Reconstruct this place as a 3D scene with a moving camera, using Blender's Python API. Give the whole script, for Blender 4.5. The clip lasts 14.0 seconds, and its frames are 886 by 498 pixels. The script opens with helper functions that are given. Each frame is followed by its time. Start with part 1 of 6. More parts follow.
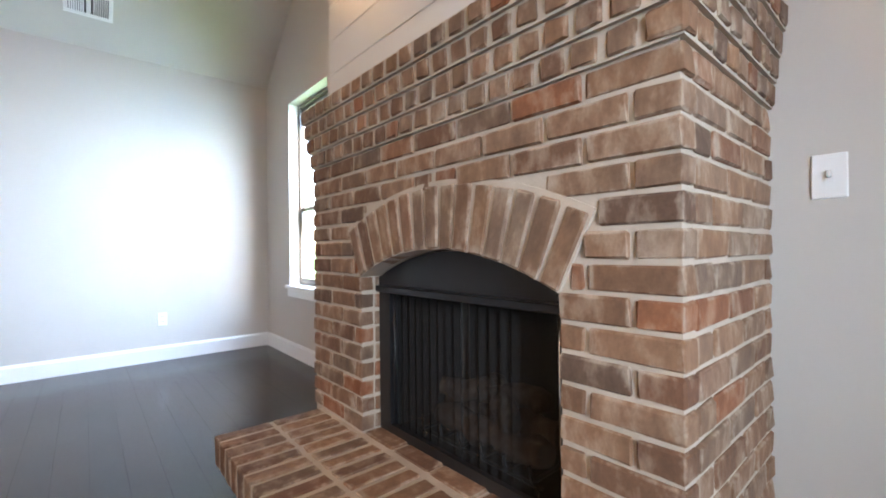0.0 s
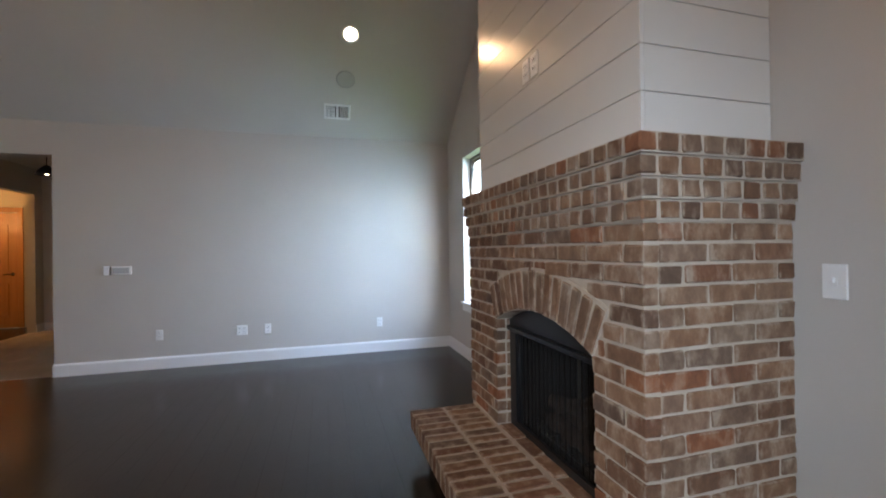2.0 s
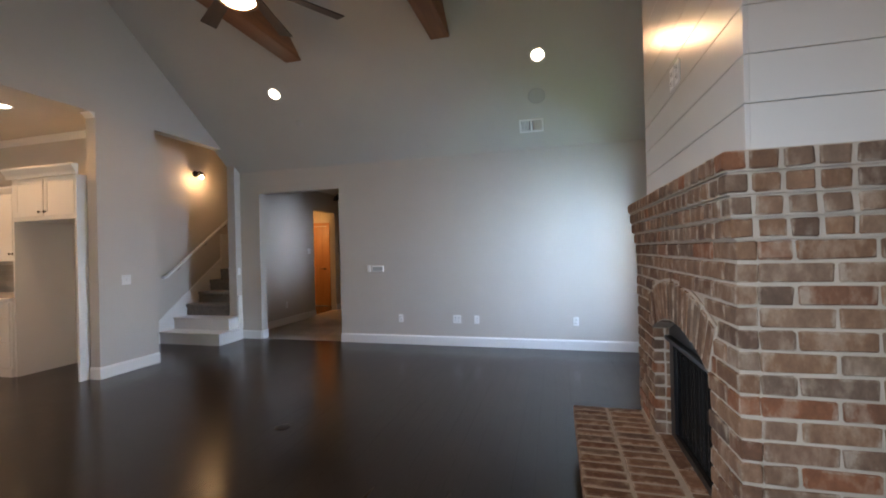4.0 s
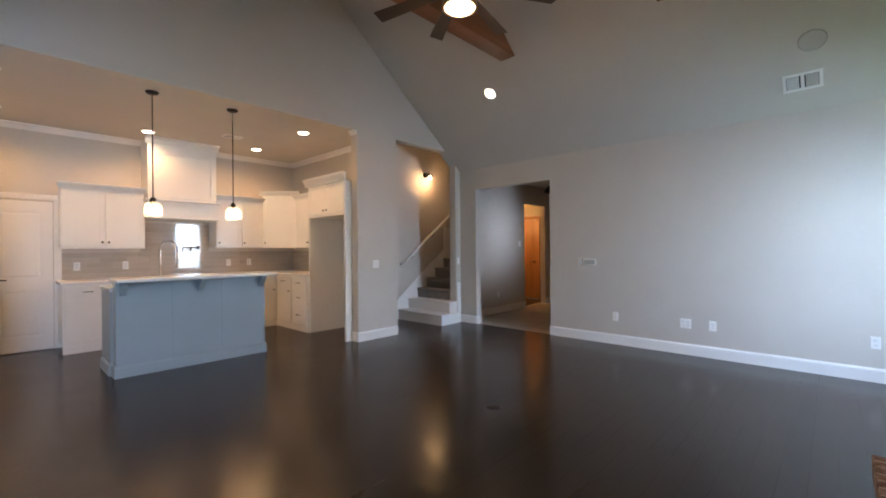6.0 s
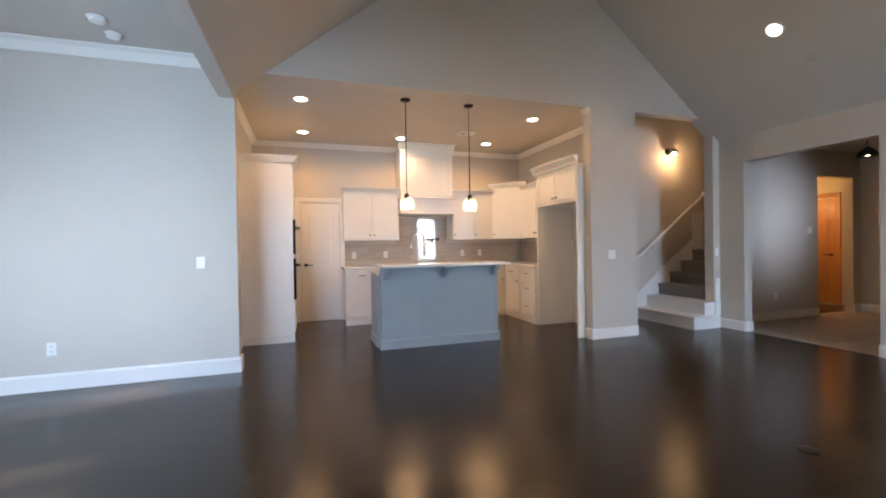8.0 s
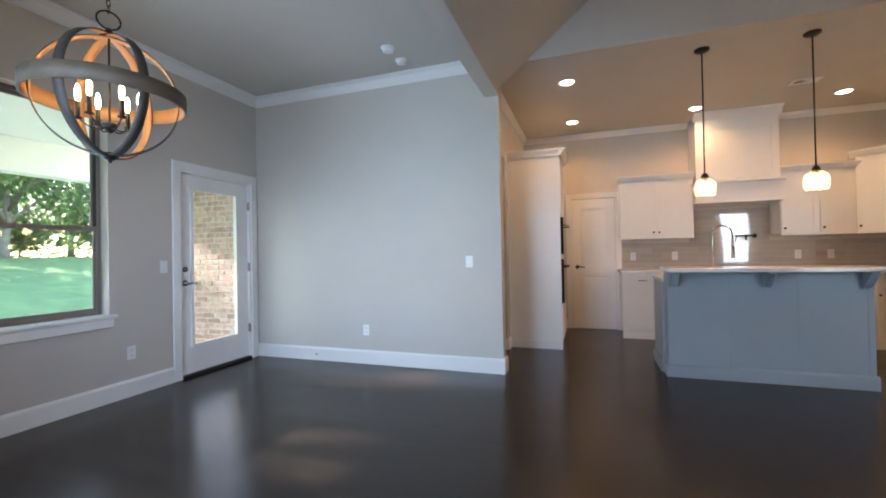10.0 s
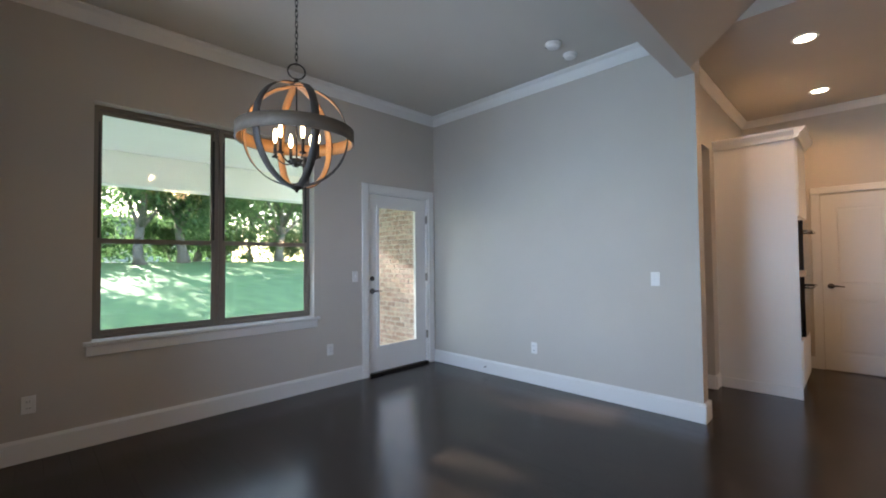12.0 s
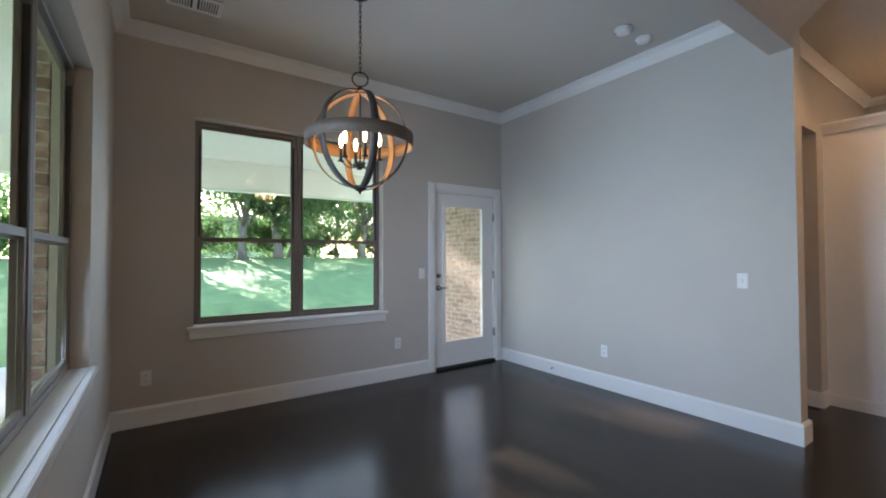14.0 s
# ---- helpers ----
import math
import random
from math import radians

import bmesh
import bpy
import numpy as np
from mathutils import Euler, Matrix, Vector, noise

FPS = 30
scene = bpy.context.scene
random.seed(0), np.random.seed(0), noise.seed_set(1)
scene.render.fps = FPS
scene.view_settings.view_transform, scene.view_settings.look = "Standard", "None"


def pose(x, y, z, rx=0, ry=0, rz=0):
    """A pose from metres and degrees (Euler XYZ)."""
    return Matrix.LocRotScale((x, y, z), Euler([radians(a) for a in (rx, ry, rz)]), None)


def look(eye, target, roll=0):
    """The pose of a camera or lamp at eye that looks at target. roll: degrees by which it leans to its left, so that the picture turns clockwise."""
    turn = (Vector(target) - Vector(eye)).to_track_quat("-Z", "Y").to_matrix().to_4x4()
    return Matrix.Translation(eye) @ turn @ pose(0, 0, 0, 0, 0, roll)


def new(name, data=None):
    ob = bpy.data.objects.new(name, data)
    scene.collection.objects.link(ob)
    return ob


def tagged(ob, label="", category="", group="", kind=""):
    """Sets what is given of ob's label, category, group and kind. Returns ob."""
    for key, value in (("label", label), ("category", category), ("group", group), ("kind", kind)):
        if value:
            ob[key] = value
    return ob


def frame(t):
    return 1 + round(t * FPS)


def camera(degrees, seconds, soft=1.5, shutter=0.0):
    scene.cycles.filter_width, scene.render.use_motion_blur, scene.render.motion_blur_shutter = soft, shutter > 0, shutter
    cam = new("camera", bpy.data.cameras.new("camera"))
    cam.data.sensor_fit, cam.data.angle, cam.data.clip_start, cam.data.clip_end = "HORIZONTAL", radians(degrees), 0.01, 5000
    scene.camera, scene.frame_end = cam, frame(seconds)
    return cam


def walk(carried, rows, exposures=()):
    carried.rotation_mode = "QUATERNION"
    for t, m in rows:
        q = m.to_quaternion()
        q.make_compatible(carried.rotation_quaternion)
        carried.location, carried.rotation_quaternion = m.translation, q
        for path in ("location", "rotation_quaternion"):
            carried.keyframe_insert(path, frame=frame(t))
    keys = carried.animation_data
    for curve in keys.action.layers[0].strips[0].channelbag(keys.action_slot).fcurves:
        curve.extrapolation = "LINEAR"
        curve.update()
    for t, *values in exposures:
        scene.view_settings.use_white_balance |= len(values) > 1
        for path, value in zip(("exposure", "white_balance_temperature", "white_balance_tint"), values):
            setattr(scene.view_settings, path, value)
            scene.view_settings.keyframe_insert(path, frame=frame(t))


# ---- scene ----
cam = camera(93.4, 14.0, soft=1.9)
PATH = [
    (0, (0.012, -0.61, 0.975), (1.316, 0.907, 0.979), -0.6),
    (0.5, (-0.077, -0.859, 1.087), (1.087, 0.767, 1.1), -0.7),
    (1, (-0.144, -1.086, 1.181), (0.844, 0.653, 1.19), -0.8),
    (1.5, (-0.153, -1.256, 1.242), (0.634, 0.583, 1.248), -0.8),
    (2, (-0.123, -1.4, 1.276), (0.426, 0.523, 1.28), -0.8),
    (2.2, (-0.103, -1.448, 1.28), (0.365, 0.496, 1.288), -0.6),
    (4.3, (0.32, -1.816, 1.351), (-0.346, 0.07, 1.353), -1.2),
    (4.5, (0.326, -1.816, 1.35), (-0.434, 0.034, 1.354), -0.9),
    (5, (0.332, -1.819, 1.336), (-0.66, -0.082, 1.329), -0.7),
    (5.5, (0.293, -1.8, 1.319), (-0.897, -0.192, 1.321), -0.5),
    (6, (0.259, -1.763, 1.298), (-1.107, -0.302, 1.299), -0.5),
    (6.5, (0.195, -1.74, 1.291), (-1.333, -0.45, 1.285), -0.6),
    (7, (0.129, -1.721, 1.293), (-1.553, -0.638, 1.285), -0.7),
    (7.5, (0.016, -1.747, 1.271), (-1.787, -0.88, 1.253), -0.7),
    (8, (-0.122, -1.78, 1.241), (-2.022, -1.158, 1.225), -0.9),
    (8.5, (-0.246, -1.775, 1.213), (-2.219, -1.448, 1.195), -1.0),
    (9, (-0.365, -1.695, 1.175), (-2.365, -1.721, 1.162), -1.1),
    (9.2, (-0.435, -1.671, 1.177), (-2.428, -1.838, 1.171), -1.1),
    (11.5, (-0.968, -1.606, 1.269), (-2.51, -2.879, 1.319), -0.8),
    (12, (-1.023, -1.551, 1.284), (-2.438, -2.964, 1.339), -0.6),
    (12.5, (-1.058, -1.507, 1.29), (-2.371, -3.015, 1.346), -0.5),
    (13, (-1.069, -1.485, 1.302), (-2.309, -3.053, 1.353), -0.3),
    (13.5, (-1.095, -1.456, 1.294), (-2.271, -3.074, 1.343), -0.3),
    (14, (-1.118, -1.442, 1.291), (-2.246, -3.093, 1.334), -0.2),
]
walk(cam, [(t, look(eye, target, roll)) for t, eye, target, roll in PATH],
     exposures=[(0, 4.4), (0.5, 4.15), (1, 3.85), (2, 3.4), (4.5, 3.4), (7.5, 3.77), (9, 3.64), (11.5, 3.0), (14, 2.97)])

# ---------- light ----------
world = bpy.data.worlds.new("world")
scene.world = world
world.use_nodes = True
wn = world.node_tree.nodes
sky = wn.new("ShaderNodeTexSky")
sky.sky_type = "NISHITA"
sky.sun_disc = False
sky.sun_elevation = radians(22)
sky.sun_rotation = radians(176)
wn["Background"].inputs["Strength"].default_value = 0.15
world.node_tree.links.new(sky.outputs["Color"], wn["Background"].inputs["Color"])

sun_data = bpy.data.lights.new("sun", "SUN")
sun_data.energy, sun_data.angle, sun_data.color = 5.0, radians(0.6), (1.0, 0.95, 0.88)
sun = new("sun", sun_data)
sun.matrix_world = look((-0.6, -33.1, 12.1), (-2.8, -3.1, 0))


LAMP_GAIN = 0.48


def lamp(name, kind, place, target, energy, colour, size=0.1, spot=120, blend=0.6):
    d = bpy.data.lights.new(name, kind)
    d.energy, d.color = energy * LAMP_GAIN, colour
    if kind == "AREA":
        d.shape, d.size = "DISK", size
    if kind in ("SPOT", "POINT"):
        d.shadow_soft_size = size
    if kind == "SPOT":
        d.spot_size, d.spot_blend = radians(spot), blend
    ob = new(name, d)
    ob.matrix_world = look(place, target)
    return ob


def window_light(name, place, target, w, h, energy, colour=(0.59, 0.785, 1.15), spread=150):
    d = bpy.data.lights.new(name, "AREA")
    d.shape, d.size, d.size_y, d.energy, d.color, d.spread = "RECTANGLE", w, h, energy * LAMP_GAIN, colour, radians(spread)
    ob = new(name, d)
    ob.matrix_world = look(place, target)
    return ob


WARM = (1.0, 0.55, 0.25)
# added area lamps in place of skylight: in the openings, the east two outdoors
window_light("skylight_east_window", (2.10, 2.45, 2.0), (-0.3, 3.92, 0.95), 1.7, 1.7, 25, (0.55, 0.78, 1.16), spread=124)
window_light("skylight_east_window_fill", (2.9, 2.9, 2.3), (-4.6, 2.0, 0.3), 3.4, 3.4, 70, (0.66, 0.80, 1.05), spread=105)
window_light("skylight_nook_south", (-2.22, -5.43, 1.6), (-2.22, 0, 0.9), 1.65, 1.65, 2.6)
window_light("skylight_nook_door", (-4.17, -5.42, 1.1), (-4.17, 0, 0.0), 0.5, 1.5, 0.6)
window_light("skylight_nook_east", (-0.845, -3.435, 1.5), (-4.76, -3.6, 1.0), 1.55, 1.45, 8.4, spread=110)
window_light("skylight_south_window", (-0.40, -2.43, 1.5), (0.90, -0.33, 0.95), 0.55, 1.6, 1.35, (0.70, 0.85, 1.06), spread=52)


# ---------- materials ----------
def material(name):
    m = bpy.data.materials.new(name)
    m.use_nodes = True
    nt = m.node_tree
    return m, nt.nodes, nt.links, nt.nodes["Principled BSDF"]


def coords(nodes, links, scale=(1, 1, 1), kind="Object"):
    tc = nodes.new("ShaderNodeTexCoord")
    mp = nodes.new("ShaderNodeMapping")
    mp.inputs["Scale"].default_value = scale
    links.new(tc.outputs[kind], mp.inputs["Vector"])
    return mp.outputs["Vector"]


def noise_tex(nodes, links, vec, scale, detail=4.0, rough=0.55):
    n = nodes.new("ShaderNodeTexNoise")
    n.inputs["Scale"].default_value = scale
    n.inputs["Detail"].default_value = detail
    n.inputs["Roughness"].default_value = rough
    links.new(vec, n.inputs["Vector"])
    return n.outputs["Fac"]


def ramp(nodes, links, fac, stops):
    r = nodes.new("ShaderNodeValToRGB")
    el = r.color_ramp.elements
    while len(el) < len(stops):
        el.new(0.5)
    for e, (p, c) in zip(el, stops):
        e.position, e.color = p, (*c, 1)
    links.new(fac, r.inputs["Fac"])
    return r.outputs["Color"]


def mix(nodes, links, fac, a, b, mode="MIX"):
    n = nodes.new("ShaderNodeMix")
    n.data_type, n.blend_type = "RGBA", mode
    for k, v in ((0, fac), (6, a), (7, b)):
        if isinstance(v, (int, float)):
            n.inputs[k].default_value = v
        elif isinstance(v, tuple):
            n.inputs[k].default_value = (*v, 1)
        else:
            links.new(v, n.inputs[k])
    return n.outputs[2]


def bump(nodes, links, bsdf, fac, strength=0.2, dist=0.01):
    b = nodes.new("ShaderNodeBump")
    b.inputs["Strength"].default_value = strength
    b.inputs["Distance"].default_value = dist
    links.new(fac, b.inputs["Height"])
    links.new(b.outputs["Normal"], bsdf.inputs["Normal"])


def paint(name, colour, rough=0.55, vary=0.06, grain=220, relief=0.12, scale=1.3, metallic=0.0, coat=0.0):
    m, n, l, b = material(name)
    v = coords(n, l)
    big = noise_tex(n, l, v, scale, 3)
    dark = tuple(c * (1 - vary) for c in colour)
    light = tuple(min(1, c * (1 + vary)) for c in colour)
    l.new(ramp(n, l, big, [(0.3, dark), (0.7, light)]), b.inputs["Base Color"])
    fine = noise_tex(n, l, v, grain, 2)
    rr = n.new("ShaderNodeMapRange")
    rr.inputs["To Min"].default_value, rr.inputs["To Max"].default_value = max(0.02, rough - 0.06), rough + 0.06
    l.new(big, rr.inputs["Value"])
    l.new(rr.outputs["Result"], b.inputs["Roughness"])
    b.inputs["Metallic"].default_value = metallic
    b.inputs["Coat Weight"].default_value = coat
    if relief:
        bump(n, l, b, fine, relief, 0.002)
    return m


def glow(name, colour, strength):
    m, n, l, b = material(name)
    b.inputs["Base Color"].default_value = (0.8, 0.8, 0.8, 1)
    b.inputs["Emission Color"].default_value = (*colour, 1)
    b.inputs["Emission Strength"].default_value = strength
    return m


def pane_material():
    m, n, l, b = material("window_glass")
    n.remove(b)
    t = n.new("ShaderNodeBsdfTransparent")
    t.inputs["Color"].default_value = (0.98, 0.99, 0.985, 1)
    g = n.new("ShaderNodeBsdfGlossy")
    g.inputs["Roughness"].default_value = 0.02
    x = n.new("ShaderNodeMixShader")
    x.inputs[0].default_value = 0.05
    l.new(t.outputs[0], x.inputs[1])
    l.new(g.outputs[0], x.inputs[2])
    l.new(x.outputs[0], n["Material Output"].inputs["Surface"])
    return m


WALL = paint("greige_wall_paint", (0.545, 0.505, 0.455), 0.62, 0.03, 160, 0.10)
CEIL = paint("greige_ceiling_paint", (0.54, 0.51, 0.465), 0.8, 0.03, 110, 0.22)
TRIM = paint("white_trim_enamel", (0.78, 0.77, 0.75), 0.32, 0.02, 60, 0.03)
CAB = paint("white_cabinet_enamel", (0.80, 0.785, 0.755), 0.30, 0.02, 40, 0.03)
SHIP = paint("white_shiplap_paint", (0.70, 0.675, 0.63), 0.24, 0.03, 60, 0.05)
BLUE = paint("slate_blue_cabinet_paint", (0.30, 0.355, 0.395), 0.42, 0.04, 60, 0.05)
QUARTZ = paint("white_quartz", (0.80, 0.79, 0.77), 0.14, 0.05, 30, 0.0, 9)
BLACK = paint("black_firebox_metal", (0.012, 0.012, 0.013), 0.38, 0.3, 90, 0.15)
IRON = paint("dark_bronze_iron", (0.030, 0.026, 0.023), 0.42, 0.25, 70, 0.2, 6, 0.7)
CHROME = paint("brushed_nickel", (0.55, 0.53, 0.50), 0.22, 0.06, 200, 0.03, 5, 1.0)
PLASTIC = paint("white_plastic", (0.80, 0.79, 0.77), 0.30, 0.02, 40, 0.0)
SLOT = paint("dark_slot", (0.03, 0.03, 0.03), 0.6, 0.1, 40, 0.0)
BRONZE = paint("taupe_window_frame", (0.20, 0.175, 0.15), 0.42, 0.08, 60, 0.05)
CARPET = paint("grey_carpet", (0.20, 0.185, 0.17), 0.97, 0.22, 260, 0.9, 40)
CONCRETE = paint("porch_concrete", (0.52, 0.505, 0.48), 0.8, 0.12, 30, 0.4, 2)
SOFFIT = paint("white_porch_ceiling", (0.90, 0.89, 0.875), 0.6, 0.03, 30, 0.05)
LEVER = paint("dark_nickel", (0.20, 0.19, 0.18), 0.25, 0.06, 60, 0.0, 5, 1.0)
PANE = pane_material()
BULB = glow("lit_bulb", (1.0, 0.72, 0.38), 3.2)
LENS = glow("lit_downlight_lens", (1.0, 0.84, 0.62), 2.8)
FANLENS = glow("lit_fan_lens", (1.0, 0.84, 0.58), 1.8)


def wood(name, stops, along, rough=0.3, grain=14.0, relief=0.15, per_piece=True, coat=0.0):
    """Straight-grained timber; along is the axis of the grain."""
    m, n, l, b = material(name)
    s = [9.0, 9.0, 9.0]
    s[along] = 0.55
    v = coords(n, l, tuple(s))
    if per_piece:
        oi = n.new("ShaderNodeObjectInfo")
        geo = n.new("ShaderNodeNewGeometry")
        ad = n.new("ShaderNodeMath")
        ad.operation = "ADD"
        l.new(oi.outputs["Random"], ad.inputs[0])
        l.new(geo.outputs["Random Per Island"], ad.inputs[1])
        mu = n.new("ShaderNodeMath")
        mu.operation = "MULTIPLY"
        mu.inputs[1].default_value = 37.0
        l.new(ad.outputs[0], mu.inputs[0])
        va = n.new("ShaderNodeVectorMath")
        va.operation = "ADD"
        l.new(v, va.inputs[0])
        l.new(mu.outputs[0], va.inputs[1])
        v = va.outputs[0]
    g = noise_tex(n, l, v, grain / 9.0, 6 if relief else 2, 0.62 if relief else 0.5)
    col = ramp(n, l, g, stops)
    if per_piece:
        fr = n.new("ShaderNodeMath")
        fr.operation = "FRACT"
        l.new(ad.outputs[0], fr.inputs[0])
        tone = ramp(n, l, fr.outputs[0], [(0.0, (0.66, 0.66, 0.66)), (1.0, (1.34, 1.32, 1.30))])
        col = mix(n, l, 1.0, col, tone, "MULTIPLY")
    l.new(col, b.inputs["Base Color"])
    sm = noise_tex(n, l, coords(n, l), 2.3, 4)
    rr = n.new("ShaderNodeMapRange")
    rr.inputs["To Min"].default_value, rr.inputs["To Max"].default_value = rough - 0.05, rough + 0.07
    l.new(sm, rr.inputs["Value"])
    l.new(rr.outputs["Result"], b.inputs["Roughness"])
    b.inputs["Coat Weight"].default_value = coat
    b.inputs["Specular IOR Level"].default_value = 0.42 if relief else 0.32
    if relief:
        bump(n, l, b, g, relief, 0.002)
    return m


FLOORWOOD = wood("dark_walnut_plank", [(0.2, (0.0135, 0.0097, 0.0074)), (0.5, (0.0215, 0.0152, 0.0114)), (0.8, (0.033, 0.023, 0.017))], 1, 0.205, 16, 0)
BEAMWOOD = wood("stained_cedar_beam", [(0.25, (0.12, 0.045, 0.018)), (0.55, (0.24, 0.095, 0.036)), (0.8, (0.34, 0.15, 0.06))], 1, 0.5, 9, 0.35, False)
DOORWOOD = wood("varnished_door_wood", [(0.25, (0.30, 0.13, 0.05)), (0.6, (0.42, 0.20, 0.08)), (0.8, (0.5, 0.26, 0.11))], 2, 0.35, 9, 0.1, False)
BLADEWOOD = wood("weathered_dark_blade", [(0.25, (0.022, 0.016, 0.012)), (0.55, (0.045, 0.033, 0.026)), (0.8, (0.075, 0.055, 0.042))], 0, 0.5, 12, 0.2, False)
ORBWOOD = wood("weathered_oak_strap", [(0.25, (0.066, 0.049, 0.034)), (0.55, (0.115, 0.087, 0.06)), (0.8, (0.165, 0.126, 0.088))], 0, 0.6, 14, 0.3, False)


def brick_material(name, stops, smear, smear_amount):
    m, n, l, b = material(name)
    oi = n.new("ShaderNodeObjectInfo")
    geo = n.new("ShaderNodeNewGeometry")
    ad = n.new("ShaderNodeMath")
    ad.operation = "ADD"
    l.new(oi.outputs["Random"], ad.inputs[0])
    l.new(geo.outputs["Random Per Island"], ad.inputs[1])
    fr = n.new("ShaderNodeMath")
    fr.operation = "FRACT"
    l.new(ad.outputs[0], fr.inputs[0])
    base = ramp(n, l, fr.outputs[0], stops)
    v = coords(n, l, kind="Generated")
    tc = coords(n, l, (1.0, 1.0, 0.6))
    va = n.new("ShaderNodeVectorMath")
    va.operation = "ADD"
    mu = n.new("ShaderNodeMath")
    mu.operation = "MULTIPLY"
    mu.inputs[1].default_value = 61.0
    l.new(ad.outputs[0], mu.inputs[0])
    l.new(tc, va.inputs[0])
    l.new(mu.outputs[0], va.inputs[1])
    vec = va.outputs[0]
    fine = noise_tex(n, l, vec, 95, 5, 0.7)
    mid = noise_tex(n, l, vec, 17, 4, 0.6)
    base = mix(n, l, 0.72, base, ramp(n, l, mid, [(0.3, (0.55, 0.5, 0.48)), (0.7, (1.25, 1.2, 1.15))]), "MULTIPLY")
    mask = ramp(n, l, mid, [(0.50, (0, 0, 0)), (0.74, (1, 1, 1))])
    ab = n.new("ShaderNodeVectorMath")
    ab.operation = "SUBTRACT"
    ab.inputs[1].default_value = (0.5, 0.5, 0.5)
    l.new(v, ab.inputs[0])
    ab2 = n.new("ShaderNodeVectorMath")
    ab2.operation = "ABSOLUTE"
    l.new(ab.outputs[0], ab2.inputs[0])
    sp = n.new("ShaderNodeSeparateXYZ")
    l.new(ab2.outputs[0], sp.inputs[0])

    def two(op, p, q):
        k = n.new("ShaderNodeMath")
        k.operation = op
        for s, val in ((0, p), (1, q)):
            if isinstance(val, float):
                k.inputs[s].default_value = val
            else:
                l.new(val, k.inputs[s])
        return k.outputs[0]
    second = two("MAXIMUM", two("MINIMUM", sp.outputs[0], sp.outputs[1]), two("MINIMUM", two("MAXIMUM", sp.outputs[0], sp.outputs[1]), sp.outputs[2]))
    rough_edge = two("ADD", second, two("MULTIPLY", two("SUBTRACT", mid, 0.5), 0.75))
    edge = ramp(n, l, rough_edge, [(0.40, (0, 0, 0)), (0.53, (1, 1, 1))])
    both = two("MAXIMUM", two("MULTIPLY", mask, smear_amount), two("MULTIPLY", edge, min(1.0, smear_amount * 1.5)))
    mm = n.new("ShaderNodeMath")
    mm.operation = "MULTIPLY"
    mm.inputs[1].default_value = 1.0
    l.new(both, mm.inputs[0])
    col = mix(n, l, mm.outputs[0], base, smear)
    col = mix(n, l, 0.35, col, ramp(n, l, fine, [(0.3, (0.6, 0.6, 0.6)), (0.7, (1.3, 1.3, 1.3))]), "MULTIPLY")
    l.new(col, b.inputs["Base Color"])
    b.inputs["Roughness"].default_value = 0.88
    bump(n, l, b, fine, 0.6, 0.004)
    return m


BRICK = brick_material("tumbled_brown_brick", [(0.0, (0.155, 0.08, 0.045)), (0.2, (0.26, 0.145, 0.08)), (0.38, (0.19, 0.122, 0.08)), (0.55, (0.295, 0.165, 0.092)), (0.7, (0.235, 0.162, 0.110)), (0.84, (0.28, 0.108, 0.046)), (0.92, (0.13, 0.078, 0.050)), (1.0, (0.205, 0.138, 0.094))], (0.44, 0.355, 0.27), 0.45)
PALEBRICK = brick_material("pale_porch_brick", [(0.0, (0.44, 0.28, 0.225)), (0.3, (0.62, 0.465, 0.405)), (0.6, (0.54, 0.38, 0.315)), (0.8, (0.40, 0.275, 0.235)), (1.0, (0.68, 0.555, 0.50))], (0.74, 0.65, 0.60), 0.5)
MORTAR = paint("pale_sand_mortar", (0.48, 0.40, 0.315), 0.95, 0.12, 120, 0.8, 9)
PMORTAR = paint("white_porch_mortar", (0.66, 0.62, 0.56), 0.95, 0.1, 120, 0.7, 9)


def tile_material():
    m, n, l, b = material("glossy_taupe_tile")
    oi = n.new("ShaderNodeObjectInfo")
    col = ramp(n, l, oi.outputs["Random"], [(0.0, (0.45, 0.395, 0.33)), (0.5, (0.48, 0.42, 0.355)), (1.0, (0.52, 0.455, 0.39))])
    l.new(col, b.inputs["Base Color"])
    b.inputs["Roughness"].default_value = 0.06
    b.inputs["Coat Weight"].default_value = 0.6
    b.inputs["Coat Roughness"].default_value = 0.02
    w = noise_tex(n, l, coords(n, l), 7, 2)
    bump(n, l, b, w, 0.012, 0.003)
    return m


TILE = tile_material()
GROUT = paint("tile_grout", (0.58, 0.52, 0.45), 0.9, 0.06, 90, 0.3)
STONE = paint("beige_floor_tile", (0.36, 0.31, 0.255), 0.42, 0.16, 30, 0.08, 2.5)


# ---------- mesh helpers ----------
def box(bm, x0, y0, z0, x1, y1, z1, bevel=0.0):
    vs = [bm.verts.new(p) for p in ((x0, y0, z0), (x1, y0, z0), (x1, y1, z0), (x0, y1, z0), (x0, y0, z1), (x1, y0, z1), (x1, y1, z1), (x0, y1, z1))]
    fs = [bm.faces.new([vs[i] for i in q]) for q in ((0, 3, 2, 1), (4, 5, 6, 7), (0, 1, 5, 4), (1, 2, 6, 5), (2, 3, 7, 6), (3, 0, 4, 7))]
    if bevel:
        es = list({e for f in fs for e in f.edges})
        bmesh.ops.bevel(bm, geom=es, offset=bevel, segments=1, affect="EDGES", profile=0.5)
    return vs


